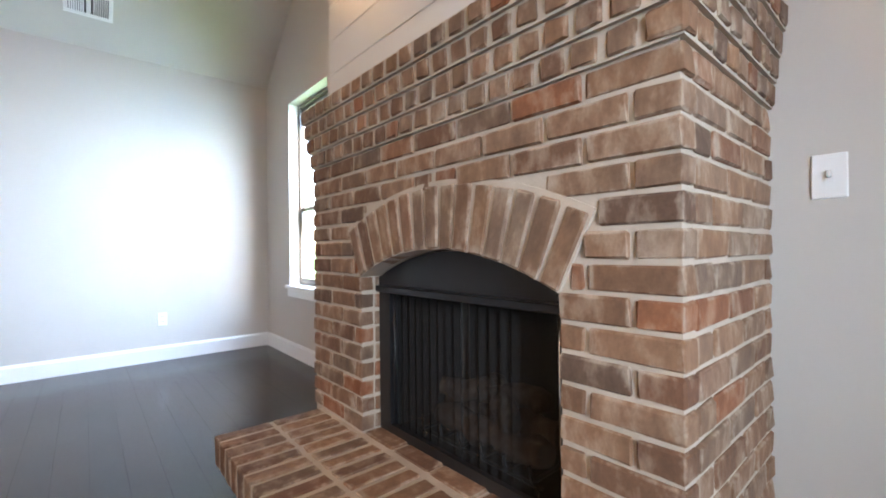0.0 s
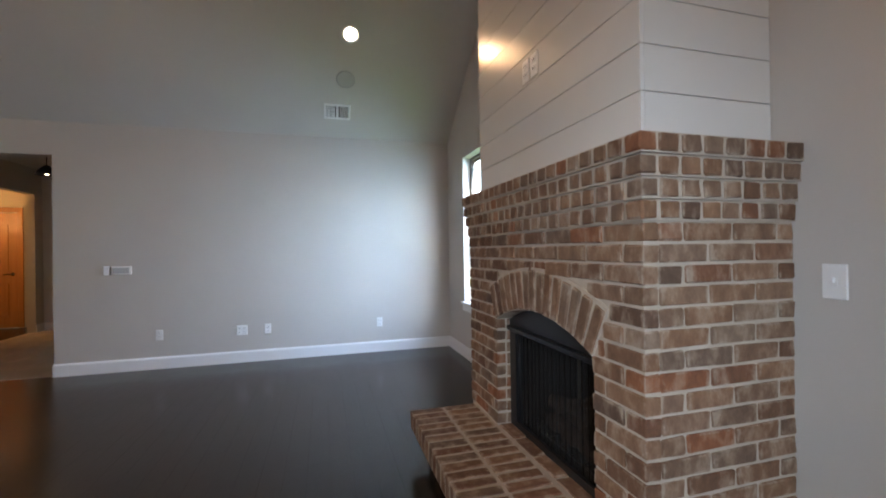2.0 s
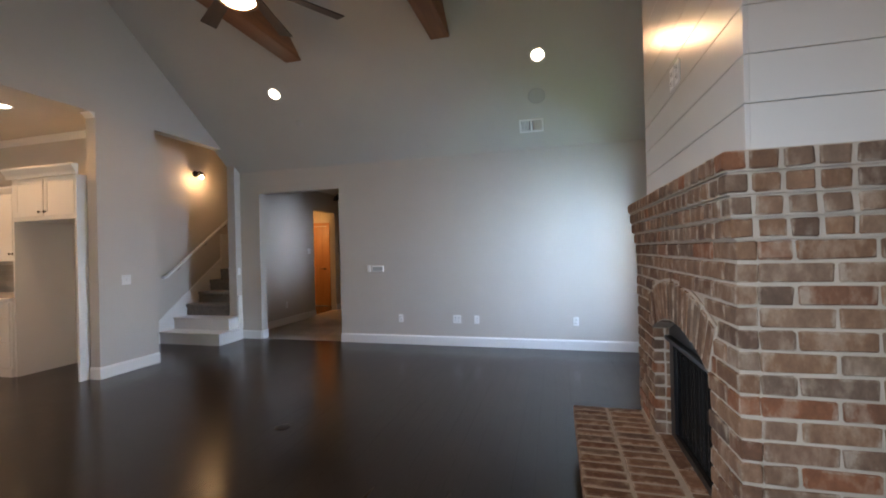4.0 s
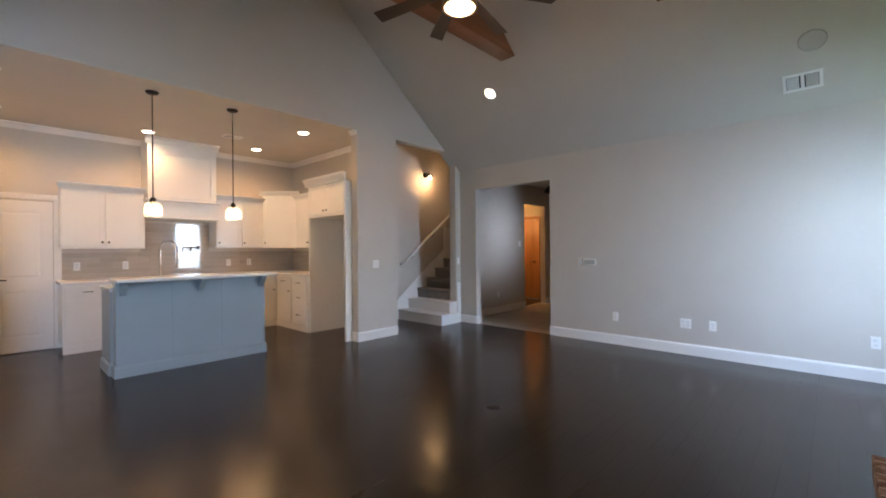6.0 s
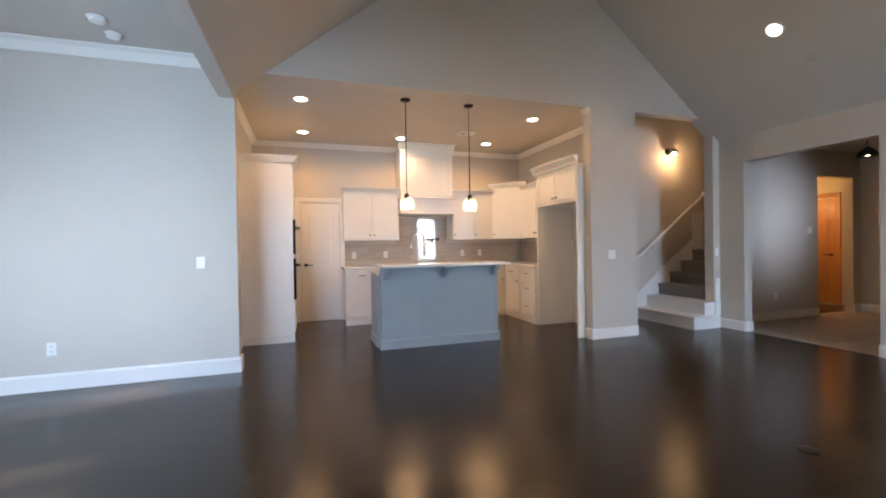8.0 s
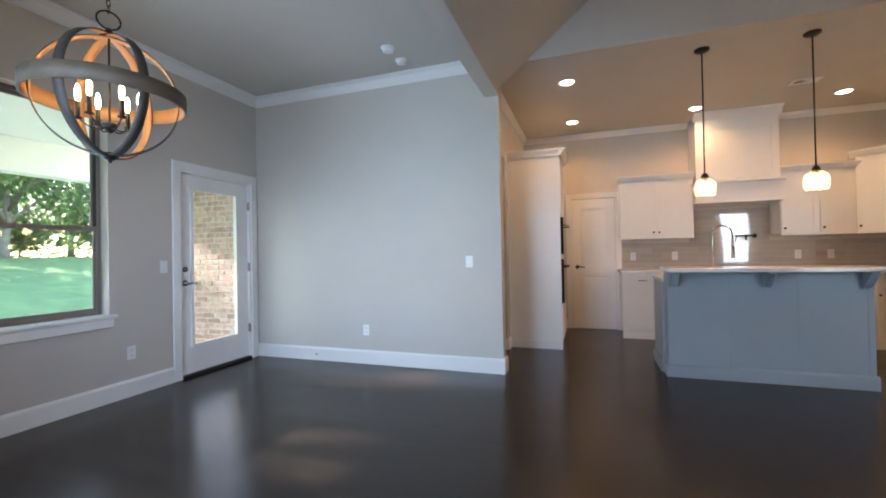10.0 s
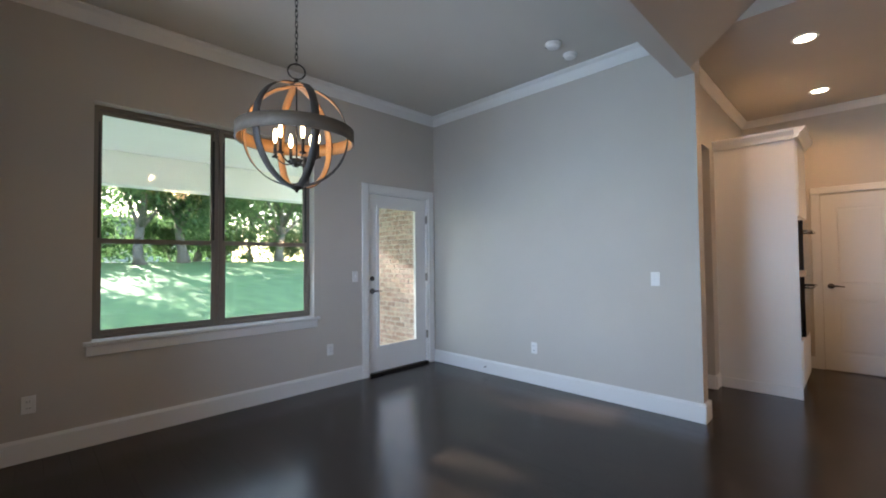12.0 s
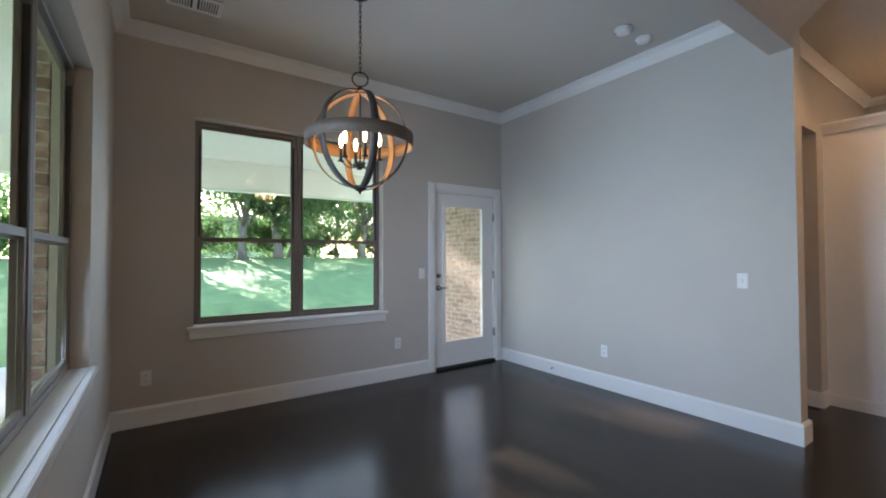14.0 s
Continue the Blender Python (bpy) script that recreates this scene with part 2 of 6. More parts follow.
def prism(bm, pts, axis, a0, a1):
    """A polygon pts in the two other axes, drawn out along axis from a0 to a1."""
    def at(p, a):
        q = list(p)
        q.insert(axis, a)
        return q
    lo = [bm.verts.new(at(p, a0)) for p in pts]
    hi = [bm.verts.new(at(p, a1)) for p in pts]
    k = len(pts)
    bm.faces.new(lo[::-1])
    bm.faces.new(hi)
    for i in range(k):
        bm.faces.new((lo[i], lo[(i + 1) % k], hi[(i + 1) % k], hi[i]))
    bmesh.ops.recalc_face_normals(bm, faces=bm.faces)


def lathe(bm, prof, n=24, c=(0, 0, 0)):
    rings = []
    for r, z in prof:
        if r < 1e-5:
            rings.append([bm.verts.new((c[0], c[1], c[2] + z))])
        else:
            rings.append([bm.verts.new((c[0] + r * math.cos(2 * math.pi * i / n), c[1] + r * math.sin(2 * math.pi * i / n), c[2] + z)) for i in range(n)])
    for a, b2 in zip(rings, rings[1:]):
        for i in range(n):
            j = (i + 1) % n
            if len(a) == 1 and len(b2) > 1:
                bm.faces.new((a[0], b2[i], b2[j]))
            elif len(b2) == 1 and len(a) > 1:
                bm.faces.new((a[i], a[j], b2[0]))
            elif len(a) > 1:
                bm.faces.new((a[i], a[j], b2[j], b2[i]))
    for f in bm.faces:
        f.smooth = True
    bmesh.ops.recalc_face_normals(bm, faces=bm.faces)


def tube(bm, pts, r, n=8, closed=False):
    pts = [Vector(p) for p in pts]
    k = len(pts)
    rings = []
    ref = Vector((0, 0, 1))
    for i, p in enumerate(pts):
        a = pts[(i - 1) % k] if closed or i else p
        b2 = pts[(i + 1) % k] if closed or i < k - 1 else p
        d = (b2 - a).normalized()
        u = d.cross(ref)
        if u.length < 0.05:
            u = d.cross(Vector((0, 1, 0)))
        u.normalize()
        w = u.cross(d).normalized()
        rr = r[i] if isinstance(r, (list, tuple)) else r
        rings.append([bm.verts.new(p + (u * math.cos(2 * math.pi * j / n) + w * math.sin(2 * math.pi * j / n)) * rr) for j in range(n)])
    for i in range(k if closed else k - 1):
        a, b2 = rings[i], rings[(i + 1) % k]
        for j in range(n):
            f = bm.faces.new((a[j], a[(j + 1) % n], b2[(j + 1) % n], b2[j]))
            f.smooth = True
    if not closed:
        bm.faces.new(rings[0][::-1])
        bm.faces.new(rings[-1])
    bmesh.ops.recalc_face_normals(bm, faces=bm.faces)


WORLD_ROOTS = set()


def mesh_of(bm, name, mat):
    me = bpy.data.meshes.new(name)
    bm.to_mesh(me)
    bm.free()
    if mat:
        me.materials.append(mat)
    return me


def part(name, bm, mat, parent=None, label=""):
    ob = new(name, mesh_of(bm, name, mat))
    if parent:
        ob.parent = parent
        if parent.name in WORLD_ROOTS:
            ob.matrix_parent_inverse = parent.matrix_basis.inverted()
    if label:
        ob["label"] = label
    return ob


def boxes(name, mat, parent, *dims, bevel=0.0, label=""):
    bm = bmesh.new()
    for d in dims:
        box(bm, *d, bevel=bevel)
    return part(name, bm, mat, parent, label)


def thing(name, label, category, at=None, group="", kind=""):
    ob = new(name)
    ob.empty_display_size = 0.1
    if at is not None:
        ob.matrix_basis = at
    return tagged(ob, label, category, group, kind)


def placed(name, label, category, x, y, z, group="", kind=""):
    """A thing whose parts are given in world places; its empty stands at its base."""
    ob = thing(name, label, category, pose(x, y, z), group, kind)
    WORLD_ROOTS.add(ob.name)
    return ob


def structure(name, bm, mat, label):
    return tagged(part(name, bm, mat), label, name.split("_")[0], kind="structure")


def wall_boxes(bm, axis, face, back, lo, hi, z0, z1, holes=()):
    """A wall across axis between face and back, from lo to hi, with rectangular openings (a0, a1, b0, b1)."""
    cuts = sorted({lo, hi, *[h[0] for h in holes], *[h[1] for h in holes]})
    for a, b2 in zip(cuts, cuts[1:]):
        m = (a + b2) / 2
        spans, z = [], z0
        for h in sorted([h for h in holes if h[0] < m < h[1]], key=lambda q: q[2]):
            if h[2] > z:
                spans.append((z, h[2]))
            z = h[3]
        if z < z1:
            spans.append((z, z1))
        for s0, s1 in spans:
            if axis == "x":
                box(bm, min(face, back), a, s0, max(face, back), b2, s1)
            else:
                box(bm, a, min(face, back), s0, b2, max(face, back), s1)


# ---------- plan ----------
E_X, W_X, N_Y, H_Y = 1.477, -4.63, 3.92, -2.44      # great room faces
D_X, S_Y, NE_X = -4.76, -5.44, -0.832               # nook faces
K_X, K_N, K_S = -7.47, 2.22, -2.58                   # kitchen faces
PITCH, N_Z, S_Z = 0.80, 2.68, 2.75
RIDGE_Y = (N_Z - S_Z + PITCH * (N_Y + H_Y)) / (2 * PITCH)
RIDGE_Z = N_Z + PITCH * (N_Y - RIDGE_Y)
NOOK_Z, KIT_Z = 3.115, 2.985

bm = bmesh.new()
wall_boxes(bm, "y", N_Y, N_Y + 0.14, W_X - 0.14, E_X + 0.15, 0, N_Z + 0.1, [(-4.27, -2.85, -0.01, 2.33)])
structure("wall_north", bm, WALL, "greige painted wall with a wide cased opening to the hall")

bm = bmesh.new()
wall_boxes(bm, "x", E_X, E_X + 0.15, H_Y - 0.14, N_Y, 0, 2.60, [(2.47, 3.30, 0.66, 2.36)])
prism(bm, [(H_Y, 2.60), (N_Y, 2.60), (N_Y, N_Z), (RIDGE_Y, RIDGE_Z), (H_Y, S_Z)], 0, E_X, E_X + 0.15)
structure("wall_east", bm, WALL, "greige painted gable wall behind the fireplace")

bm = bmesh.new()
wall_boxes(bm, "x", W_X, W_X - 0.14, 1.71, N_Y, 0, KIT_Z, [(2.43, 3.80, -0.01, 3.1)])
s0 = H_Y + (KIT_Z - S_Z) / PITCH
n0 = N_Y - (KIT_Z - N_Z) / PITCH
prism(bm, [(s0, KIT_Z), (n0, KIT_Z), (RIDGE_Y, RIDGE_Z), ], 0, W_X - 0.14, W_X)
structure("wall_west", bm, WALL, "greige painted gable wall open to the kitchen and stairs")

bm = bmesh.new()
wall_boxes(bm, "x", D_X, D_X - 0.14, S_Y, H_Y, 0, 3.14)
structure("wall_dining", bm, WALL, "greige painted wall of the dining nook")

bm = bmesh.new()
wall_boxes(bm, "y", S_Y, S_Y - 0.15, D_X - 0.14, NE_X + 0.14, -0.05, 3.14, [(-3.08, -1.365, 0.735, 2.47), (-4.66, -3.72, -0.06, 2.085)])
structure("wall_south", bm, WALL, "greige painted wall with a double window and glazed door")

bm = bmesh.new()
wall_boxes(bm, "x", NE_X, NE_X + 0.16, S_Y, H_Y - 0.14, -0.05, 3.14, [(-4.25, -2.62, 0.735, 2.28)])
structure("wall_nook_east", bm, WALL, "greige painted nook wall with a double window")

bm = bmesh.new()
wall_boxes(bm, "y", H_Y, H_Y - 0.14, NE_X, E_X, -0.05, 3.14, [(-0.70, -0.10, 0.66, 2.36)])
structure("wall_south_great_room", bm, WALL, "greige painted wall with a window")

bm = bmesh.new()
box(bm, D_X, H_Y - 0.14, S_Z, NE_X, H_Y, NOOK_Z + 0.05)
structure("wall_header", bm, WALL, "dropped header between great room and dining nook")

bm = bmesh.new()
wall_boxes(bm, "y", K_S, K_S - 0.14, K_X - 0.14, D_X - 0.14, 0, 3.14, [(-5.80, -5.0, -0.01, 2.36)])
structure("wall_kitchen_south", bm, WALL, "greige painted kitchen wall with a doorway")
bm = bmesh.new()
wall_boxes(bm, "x", K_X, K_X - 0.14, K_S, K_N, 0, 3.10)
structure("wall_kitchen_west", bm, WALL, "greige painted wall behind the range")
bm = bmesh.new()
wall_boxes(bm, "y", K_N, 2.43, K_X - 0.14, W_X - 0.14, 0, 3.10)
structure("wall_kitchen_north", bm, WALL, "greige painted kitchen side wall")
bm = bmesh.new()
wall_boxes(bm, "y", -3.9, -4.0, -6.6, D_X - 0.14, 0, 2.7)
wall_boxes(bm, "x", -6.6, -6.7, -4.0, K_S - 0.14, 0, 2.7)
box(bm, -6.7, -4.0, 2.6, D_X - 0.14, K_S - 0.14, 2.7)
structure("wall_passage", bm, WALL, "dim passage beyond the kitchen doorway")

# stairwell and hall
for nm, lab, args in (
        ("wall_stairwell_west", "greige painted stairwell wall carrying the handrail", ("x", -5.70, -5.84, 2.43, 5.85, 0, 5.2)),
        ("wall_stairwell_east", "greige painted wall beside the stair flight", ("x", W_X - 0.14, W_X - 0.21, N_Y, 5.75, 0, 5.2)),
        ("wall_stairwell_north", "greige painted wall at the top of the stairs", ("y", 5.75, 5.85, -5.70, W_X - 0.21, 0, 5.2)),
        ("wall_stairwell_south", "greige painted wall high over the stair foot", ("y", 2.33, 2.43, -5.84, W_X - 0.14, 3.1, 5.2)),
        ("wall_stairwell_upper", "greige painted wall over the stair opening", ("x", W_X - 0.14, W_X - 0.2, 2.43, N_Y, 3.1, 5.2)),
        ("wall_hall_west", "grey painted hall wall", ("x", W_X - 0.09, W_X - 0.139, N_Y + 0.14, 5.85, 0, 2.75)),
        ("wall_hall_lobby", "grey painted hall wall with an opening to the lobby", ("x", W_X - 0.09, W_X - 0.21, 5.85, 7.30, 0, 2.75, [(6.20, 7.10, -0.01, 2.29)])),
        ("wall_hall_north", "grey painted wall at the end of the hall", ("y", 7.30, 7.42, W_X - 0.21, -1.8, 0, 2.75)),
        ("wall_hall_east", "grey painted hall wall", ("x", -1.9, -1.8, N_Y + 0.14, 7.30, 0, 2.75))):
    bm = bmesh.new()
    wall_boxes(bm, *args)
    structure(nm, bm, WALL, lab)

# ceilings
bm = bmesh.new()
t = 0.12
prism(bm, [(N_Y + 0.14, N_Z - 0.14 * PITCH), (RIDGE_Y, RIDGE_Z), (RIDGE_Y, RIDGE_Z + t), (N_Y + 0.14, N_Z + t)], 0, W_X - 0.14, E_X + 0.15)
tagged(part("ceiling_north", bm, CEIL), "greige painted vaulted ceiling slope", "ceiling", kind="structure")
bm = bmesh.new()
prism(bm, [(H_Y, S_Z), (RIDGE_Y, RIDGE_Z), (RIDGE_Y, RIDGE_Z + t), (H_Y, S_Z + t)], 0, W_X, E_X + 0.15)
tagged(part("ceiling_south", bm, CEIL), "greige painted vaulted ceiling slope", "ceiling", kind="structure")
for nm, d, lab in (("ceiling_nook", (D_X - 0.14, S_Y - 0.15, NOOK_Z, NE_X + 0.14, H_Y - 0.14, NOOK_Z + 0.12), "flat painted ceiling of the nook"),
                   ("ceiling_kitchen", (K_X - 0.14, K_S - 0.14, KIT_Z, W_X - 0.14, 2.43, KIT_Z + 0.1), "flat painted kitchen ceiling"),
                   ("ceiling_kitchen_edge", (W_X - 0.1395, H_Y - 0.14, KIT_Z + 0.001, W_X - 0.0005, s0 + 0.12, KIT_Z + 0.1), "flat painted kitchen ceiling edge"),
                   ("ceiling_hall", (-6.0, N_Y + 0.14, 2.72, -1.8, 8.6, 2.82), "flat painted hall ceiling"),
                   ("ceiling_stairwell", (-5.84, 2.33, 5.1, W_X - 0.1, 5.85, 5.2), "painted stairwell ceiling"),
                   ("ceiling_closet", (-6.6, 5.75, 2.5, W_X - 0.21, 7.95, 2.6), "painted ceiling of the lamplit lobby")):
    bm = bmesh.new()
    if nm == "ceiling_hall":
        box(bm, W_X - 0.1, N_Y + 0.14, 2.72, -1.8, 7.42, 2.82)
    else:
        box(bm, *d)
    tagged(part(nm, bm, CEIL), lab, "ceiling", kind="structure")

# floors: a sub-floor under planks, and hall tile
bm = bmesh.new()
box(bm, K_X - 0.14, S_Y - 0.02, -0.12, E_X + 0.15, N_Y + 0.03, -0.012)
box(bm, -5.84, N_Y + 0.03, -0.12, W_X - 0.21, 5.8, -0.012)
box(bm, -6.6, 5.8, -0.12, W_X - 0.21, 7.95, -0.004)
box(bm, -6.7, -4.0, -0.13, D_X - 0.2, -2.5, -0.0125)
FLOOR = structure("floor", bm, FLOORWOOD, "dark walnut-stained plank floor with a satin sheen")
bm = bmesh.new()
box(bm, W_X - 0.21, N_Y + 0.03, -0.12, -1.8, 8.6, -0.006)
HALLFLOOR = structure("floor_hall", bm, GROUT, "beige stone tile hall floor")

# ---------- trim ----------
def base_run(bm, axis, face, a0, a1, side, h=0.135, t=0.016):
    """Baseboard along a wall face; side is the way it stands out."""
    prof = [(0, 0.001), (t, 0.001), (t, h - 0.02), (t * 0.45, h - 0.004), (t * 0.35, h), (0, h)]
    pts = [(face + side * p, z) for p, z in prof]
    prism(bm, pts, 1 if axis == "x" else 0, a0, a1)


def crown_run(bm, axis, face, a0, a1, side, top, s=0.10):
    prof = [(0, -s), (0.012, -s), (0.02, -s + 0.014), (s * 0.55, -0.03), (s - 0.014, -0.018), (s, -0.012), (s, -0.0005), (0, -0.0005)]
    pts = [(face + side * p, top + z) for p, z in prof]
    prism(bm, pts, 1 if axis == "x" else 0, a0, a1)


bm = bmesh.new()
base_run(bm, "y", N_Y, -2.85, E_X, -1)
base_run(bm, "y", N_Y, W_X, -4.27, -1)
base_run(bm, "x", -4.27, N_Y, N_Y + 0.14, 1)
base_run(bm, "x", -2.85, N_Y, N_Y + 0.14, -1)
base_run(bm, "x", E_X, 1.29, N_Y, -1)
base_run(bm, "x", E_X, H_Y, -0.34, -1)
base_run(bm, "x", W_X, 1.694, 2.43, 1)
base_run(bm, "y", 1.71, W_X - 0.14, W_X, -1)
base_run(bm, "x", D_X, S_Y, H_Y + 0.02, 1, 0.15, 0.02)
base_run(bm, "y", H_Y, D_X - 0.14, D_X, 1, 0.15, 0.02)
base_run(bm, "y", S_Y, -3.64, NE_X, 1, 0.15)
base_run(bm, "x", NE_X, S_Y, H_Y - 0.14, -1, 0.15)
base_run(bm, "y", H_Y, NE_X, E_X, 1)
base_run(bm, "x", K_X, K_S, -1.93, 1)
base_run(bm, "y", K_S, -5.95, -5.80, 1)
base_run(bm, "y", K_S, -5.0, D_X - 0.14, 1)
base_run(bm, "x", D_X - 0.14, K_S, H_Y + 0.02, -1, 0.15, 0.02)
base_run(bm, "x", -5.80, K_S - 0.14, K_S, 1)
base_run(bm, "x", W_X - 0.09, N_Y + 0.14, 6.20, 1)
base_run(bm, "x", W_X - 0.09, 7.10, 7.30, 1)
base_run(bm, "y", 7.30, W_X - 0.09, -1.9, -1)
tagged(part("baseboard", bm, TRIM), "tall white painted baseboard along the walls", "baseboard", kind="structure")

bm = bmesh.new()
crown_run(bm, "x", D_X, S_Y, H_Y - 0.14, 1, NOOK_Z)
crown_run(bm, "y", S_Y, D_X, NE_X, 1, NOOK_Z)
crown_run(bm, "x", NE_X, S_Y, H_Y - 0.14, -1, NOOK_Z)
crown_run(bm, "y", H_Y - 0.14, D_X, NE_X, -1, NOOK_Z)
tagged(part("trim_nook_crown", bm, TRIM), "white crown moulding round the nook ceiling", "crown moulding", kind="structure")
bm = bmesh.new()
crown_run(bm, "x", K_X, K_S, K_N, 1, KIT_Z, 0.075)
crown_run(bm, "y", K_N, K_X, -4.77, -1, KIT_Z, 0.075)
crown_run(bm, "y", 1.71, W_X - 0.139, W_X - 0.002, -1, KIT_Z, 0.055)
crown_run(bm, "y", K_S, K_X, D_X - 0.141, 1, KIT_Z, 0.07)
tagged(part("trim_kitchen_crown", bm, TRIM), "white crown moulding round the kitchen ceiling", "crown moulding", kind="structure")

# ---------- windows ----------
def window(name, label, wdt, hgt, at, units, stool=True, depth=0.15):
    """Hung window in local places: opening from x 0 to wdt and z 0 to hgt, room on the -y side, wall face at y 0."""
    root = thing(name, label, "window", at, kind="structure")
    fy = depth - 0.06
    uw = wdt / units
    if stool:
        bm = bmesh.new()
        box(bm, -0.05, -0.035, -0.030, wdt + 0.05, 0.0, 0.0, 0.006)
        box(bm, 0.001, -0.001, -0.012, wdt - 0.001, fy, 0.002)
        part("window_sill", bm, TRIM, root, "white painted wooden stool")
        boxes("apron", TRIM, root, (-0.03, -0.016, -0.105, wdt + 0.03, 0.0, -0.031), bevel=0.004)
    for u in range(units):
        a, b2 = u * uw + 0.002, (u + 1) * uw - 0.002
        bm = bmesh.new()
        f = 0.032
        box(bm, a, fy, 0.004, a + f, fy + 0.05, hgt - 0.002, 0.003)
        box(bm, b2 - f, fy, 0.004, b2, fy + 0.05, hgt - 0.002, 0.003)
        box(bm, a + f, fy, hgt - f, b2 - f, fy + 0.05, hgt - 0.002, 0.003)
        box(bm, a + f, fy, 0.004, b2 - f, fy + 0.05, f, 0.003)
        fr = part("window_frame", bm, BRONZE, root)
        mid = hgt * 0.415
        bm = bmesh.new()
        for e0 in (a + f, b2 - f - 0.012):
            box(bm, e0, fy + 0.003, mid + 0.024, e0 + 0.012, fy + 0.024, hgt - f - 0.09)
        part("jamb_track", bm, SLOT, fr, "dark sash track")
        for sash, (z0, z1, oy) in (("lower_sash", (f, mid + 0.02, 0.006)), ("upper_sash", (mid - 0.018, hgt - f, 0.026))):
            bm = bmesh.new()
            s = 0.024
            y0, y1 = fy + oy, fy + oy + 0.018
            box(bm, a + f, y0, z0, a + f + s, y1, z1, 0.002)
            box(bm, b2 - f - s, y0, z0, b2 - f, y1, z1, 0.002)
            box(bm, a + f + s, y0, z0, b2 - f - s, y1, z0 + s + 0.006, 0.002)
            box(bm, a + f + s, y0, z1 - s - 0.006, b2 - f - s, y1, z1, 0.002)
            sh = part(sash, bm, BRONZE, root)
            p = boxes("pane", PANE, sh, (a + f + s, y0 + 0.007, z0 + s, b2 - f - s, y0 + 0.011, z1 - s))
            p.visible_shadow = False
    return root


window("window_1", "double taupe-framed hung window over a white stool", 1.715, 1.735, pose(-1.365, S_Y, 0.735, 0, 0, 180), 2)
window("window_2", "double taupe-framed hung window over a white stool", 1.63, 1.545, pose(NE_X, -2.62, 0.735, 0, 0, -90), 2, True, 0.135)
window("window_3", "tall taupe-framed hung window beside the fireplace", 0.83, 1.70, pose(E_X, 3.30, 0.66, 0, 0, -90), 1)
window("window_4", "tall taupe-framed hung window facing the porch", 0.60, 1.70, pose(-0.10, H_Y, 0.66, 0, 0, 180), 1)

# ---------- doors ----------
root = thing("door_1", "white half-open-glass porch door, closed, with a dark lever", "door", pose(-3.72, S_Y, 0, 0, 0, 180), kind="structure")
W = 0.94
bm = bmesh.new()
box(bm, 0, 0.0, 0, 0.03, 0.15, 2.085)
box(bm, W - 0.03, 0.0, 0, W, 0.15, 2.085)
box(bm, 0.03, 0.0, 2.055, W - 0.03, 0.15, 2.085)
box(bm, -0.075, -0.018, 0, 0.012, 0.0, 2.16, 0.004)
box(bm, W - 0.012, -0.018, 0, W + 0.075, 0.0, 2.16, 0.004)
box(bm, 0.012, -0.018, 2.073, W - 0.012, 0.0, 2.16, 0.004)
part("door_casing", bm, TRIM, root)
bm = bmesh.new()
wall_boxes(bm, "y", 0.03, 0.072, 0.034, W - 0.034, 0.03, 2.05, [(0.17, W - 0.20, 0.31, 1.905)])
slab = part("door_slab", bm, TRIM, root)
bm = bmesh.new()
wall_boxes(bm, "y", 0.018, 0.03, 0.15, W - 0.18, 0.29, 1.925, [(0.178, W - 0.208, 0.318, 1.897)])
part("glazing_bead", bm, TRIM, slab)
p = boxes("pane", PANE, slab, (0.17, 0.048, 0.31, W - 0.20, 0.054, 1.905))
p.visible_shadow = False
bm = bmesh.new()
lathe(bm, [(0.0, 0), (0.031, 0), (0.031, 0.008), (0.012, 0.012), (0.012, 0.045), (0, 0.045)], 20)
bmesh.ops.transform(bm, matrix=pose(0.085, 0.03, 0.945, 90), verts=bm.verts)
tube(bm, [(0.085, -0.010, 0.945), (0.13, -0.014, 0.947), (0.195, -0.012, 0.940)], [0.010, 0.009, 0.007], 8)
part("lever_handle", bm, LEVER, slab, "dark nickel lever")
bm = bmesh.new()
lathe(bm, [(0.0, 0), (0.028, 0), (0.026, 0.012), (0.010, 0.016), (0, 0.016)], 20)
bmesh.ops.transform(bm, matrix=pose(0.085, 0.03, 1.085, 90), verts=bm.verts)
part("deadbolt", bm, LEVER, slab)
for hz in (0.36, 1.08, 1.80):
    boxes("hinge", CHROME, root, (W - 0.038, -0.004, hz - 0.05, W - 0.024, 0.03, hz + 0.05), bevel=0.003)
boxes("threshold", IRON, root, (0.03, -0.02, 0.0, W - 0.03, 0.15, 0.028), bevel=0.004)


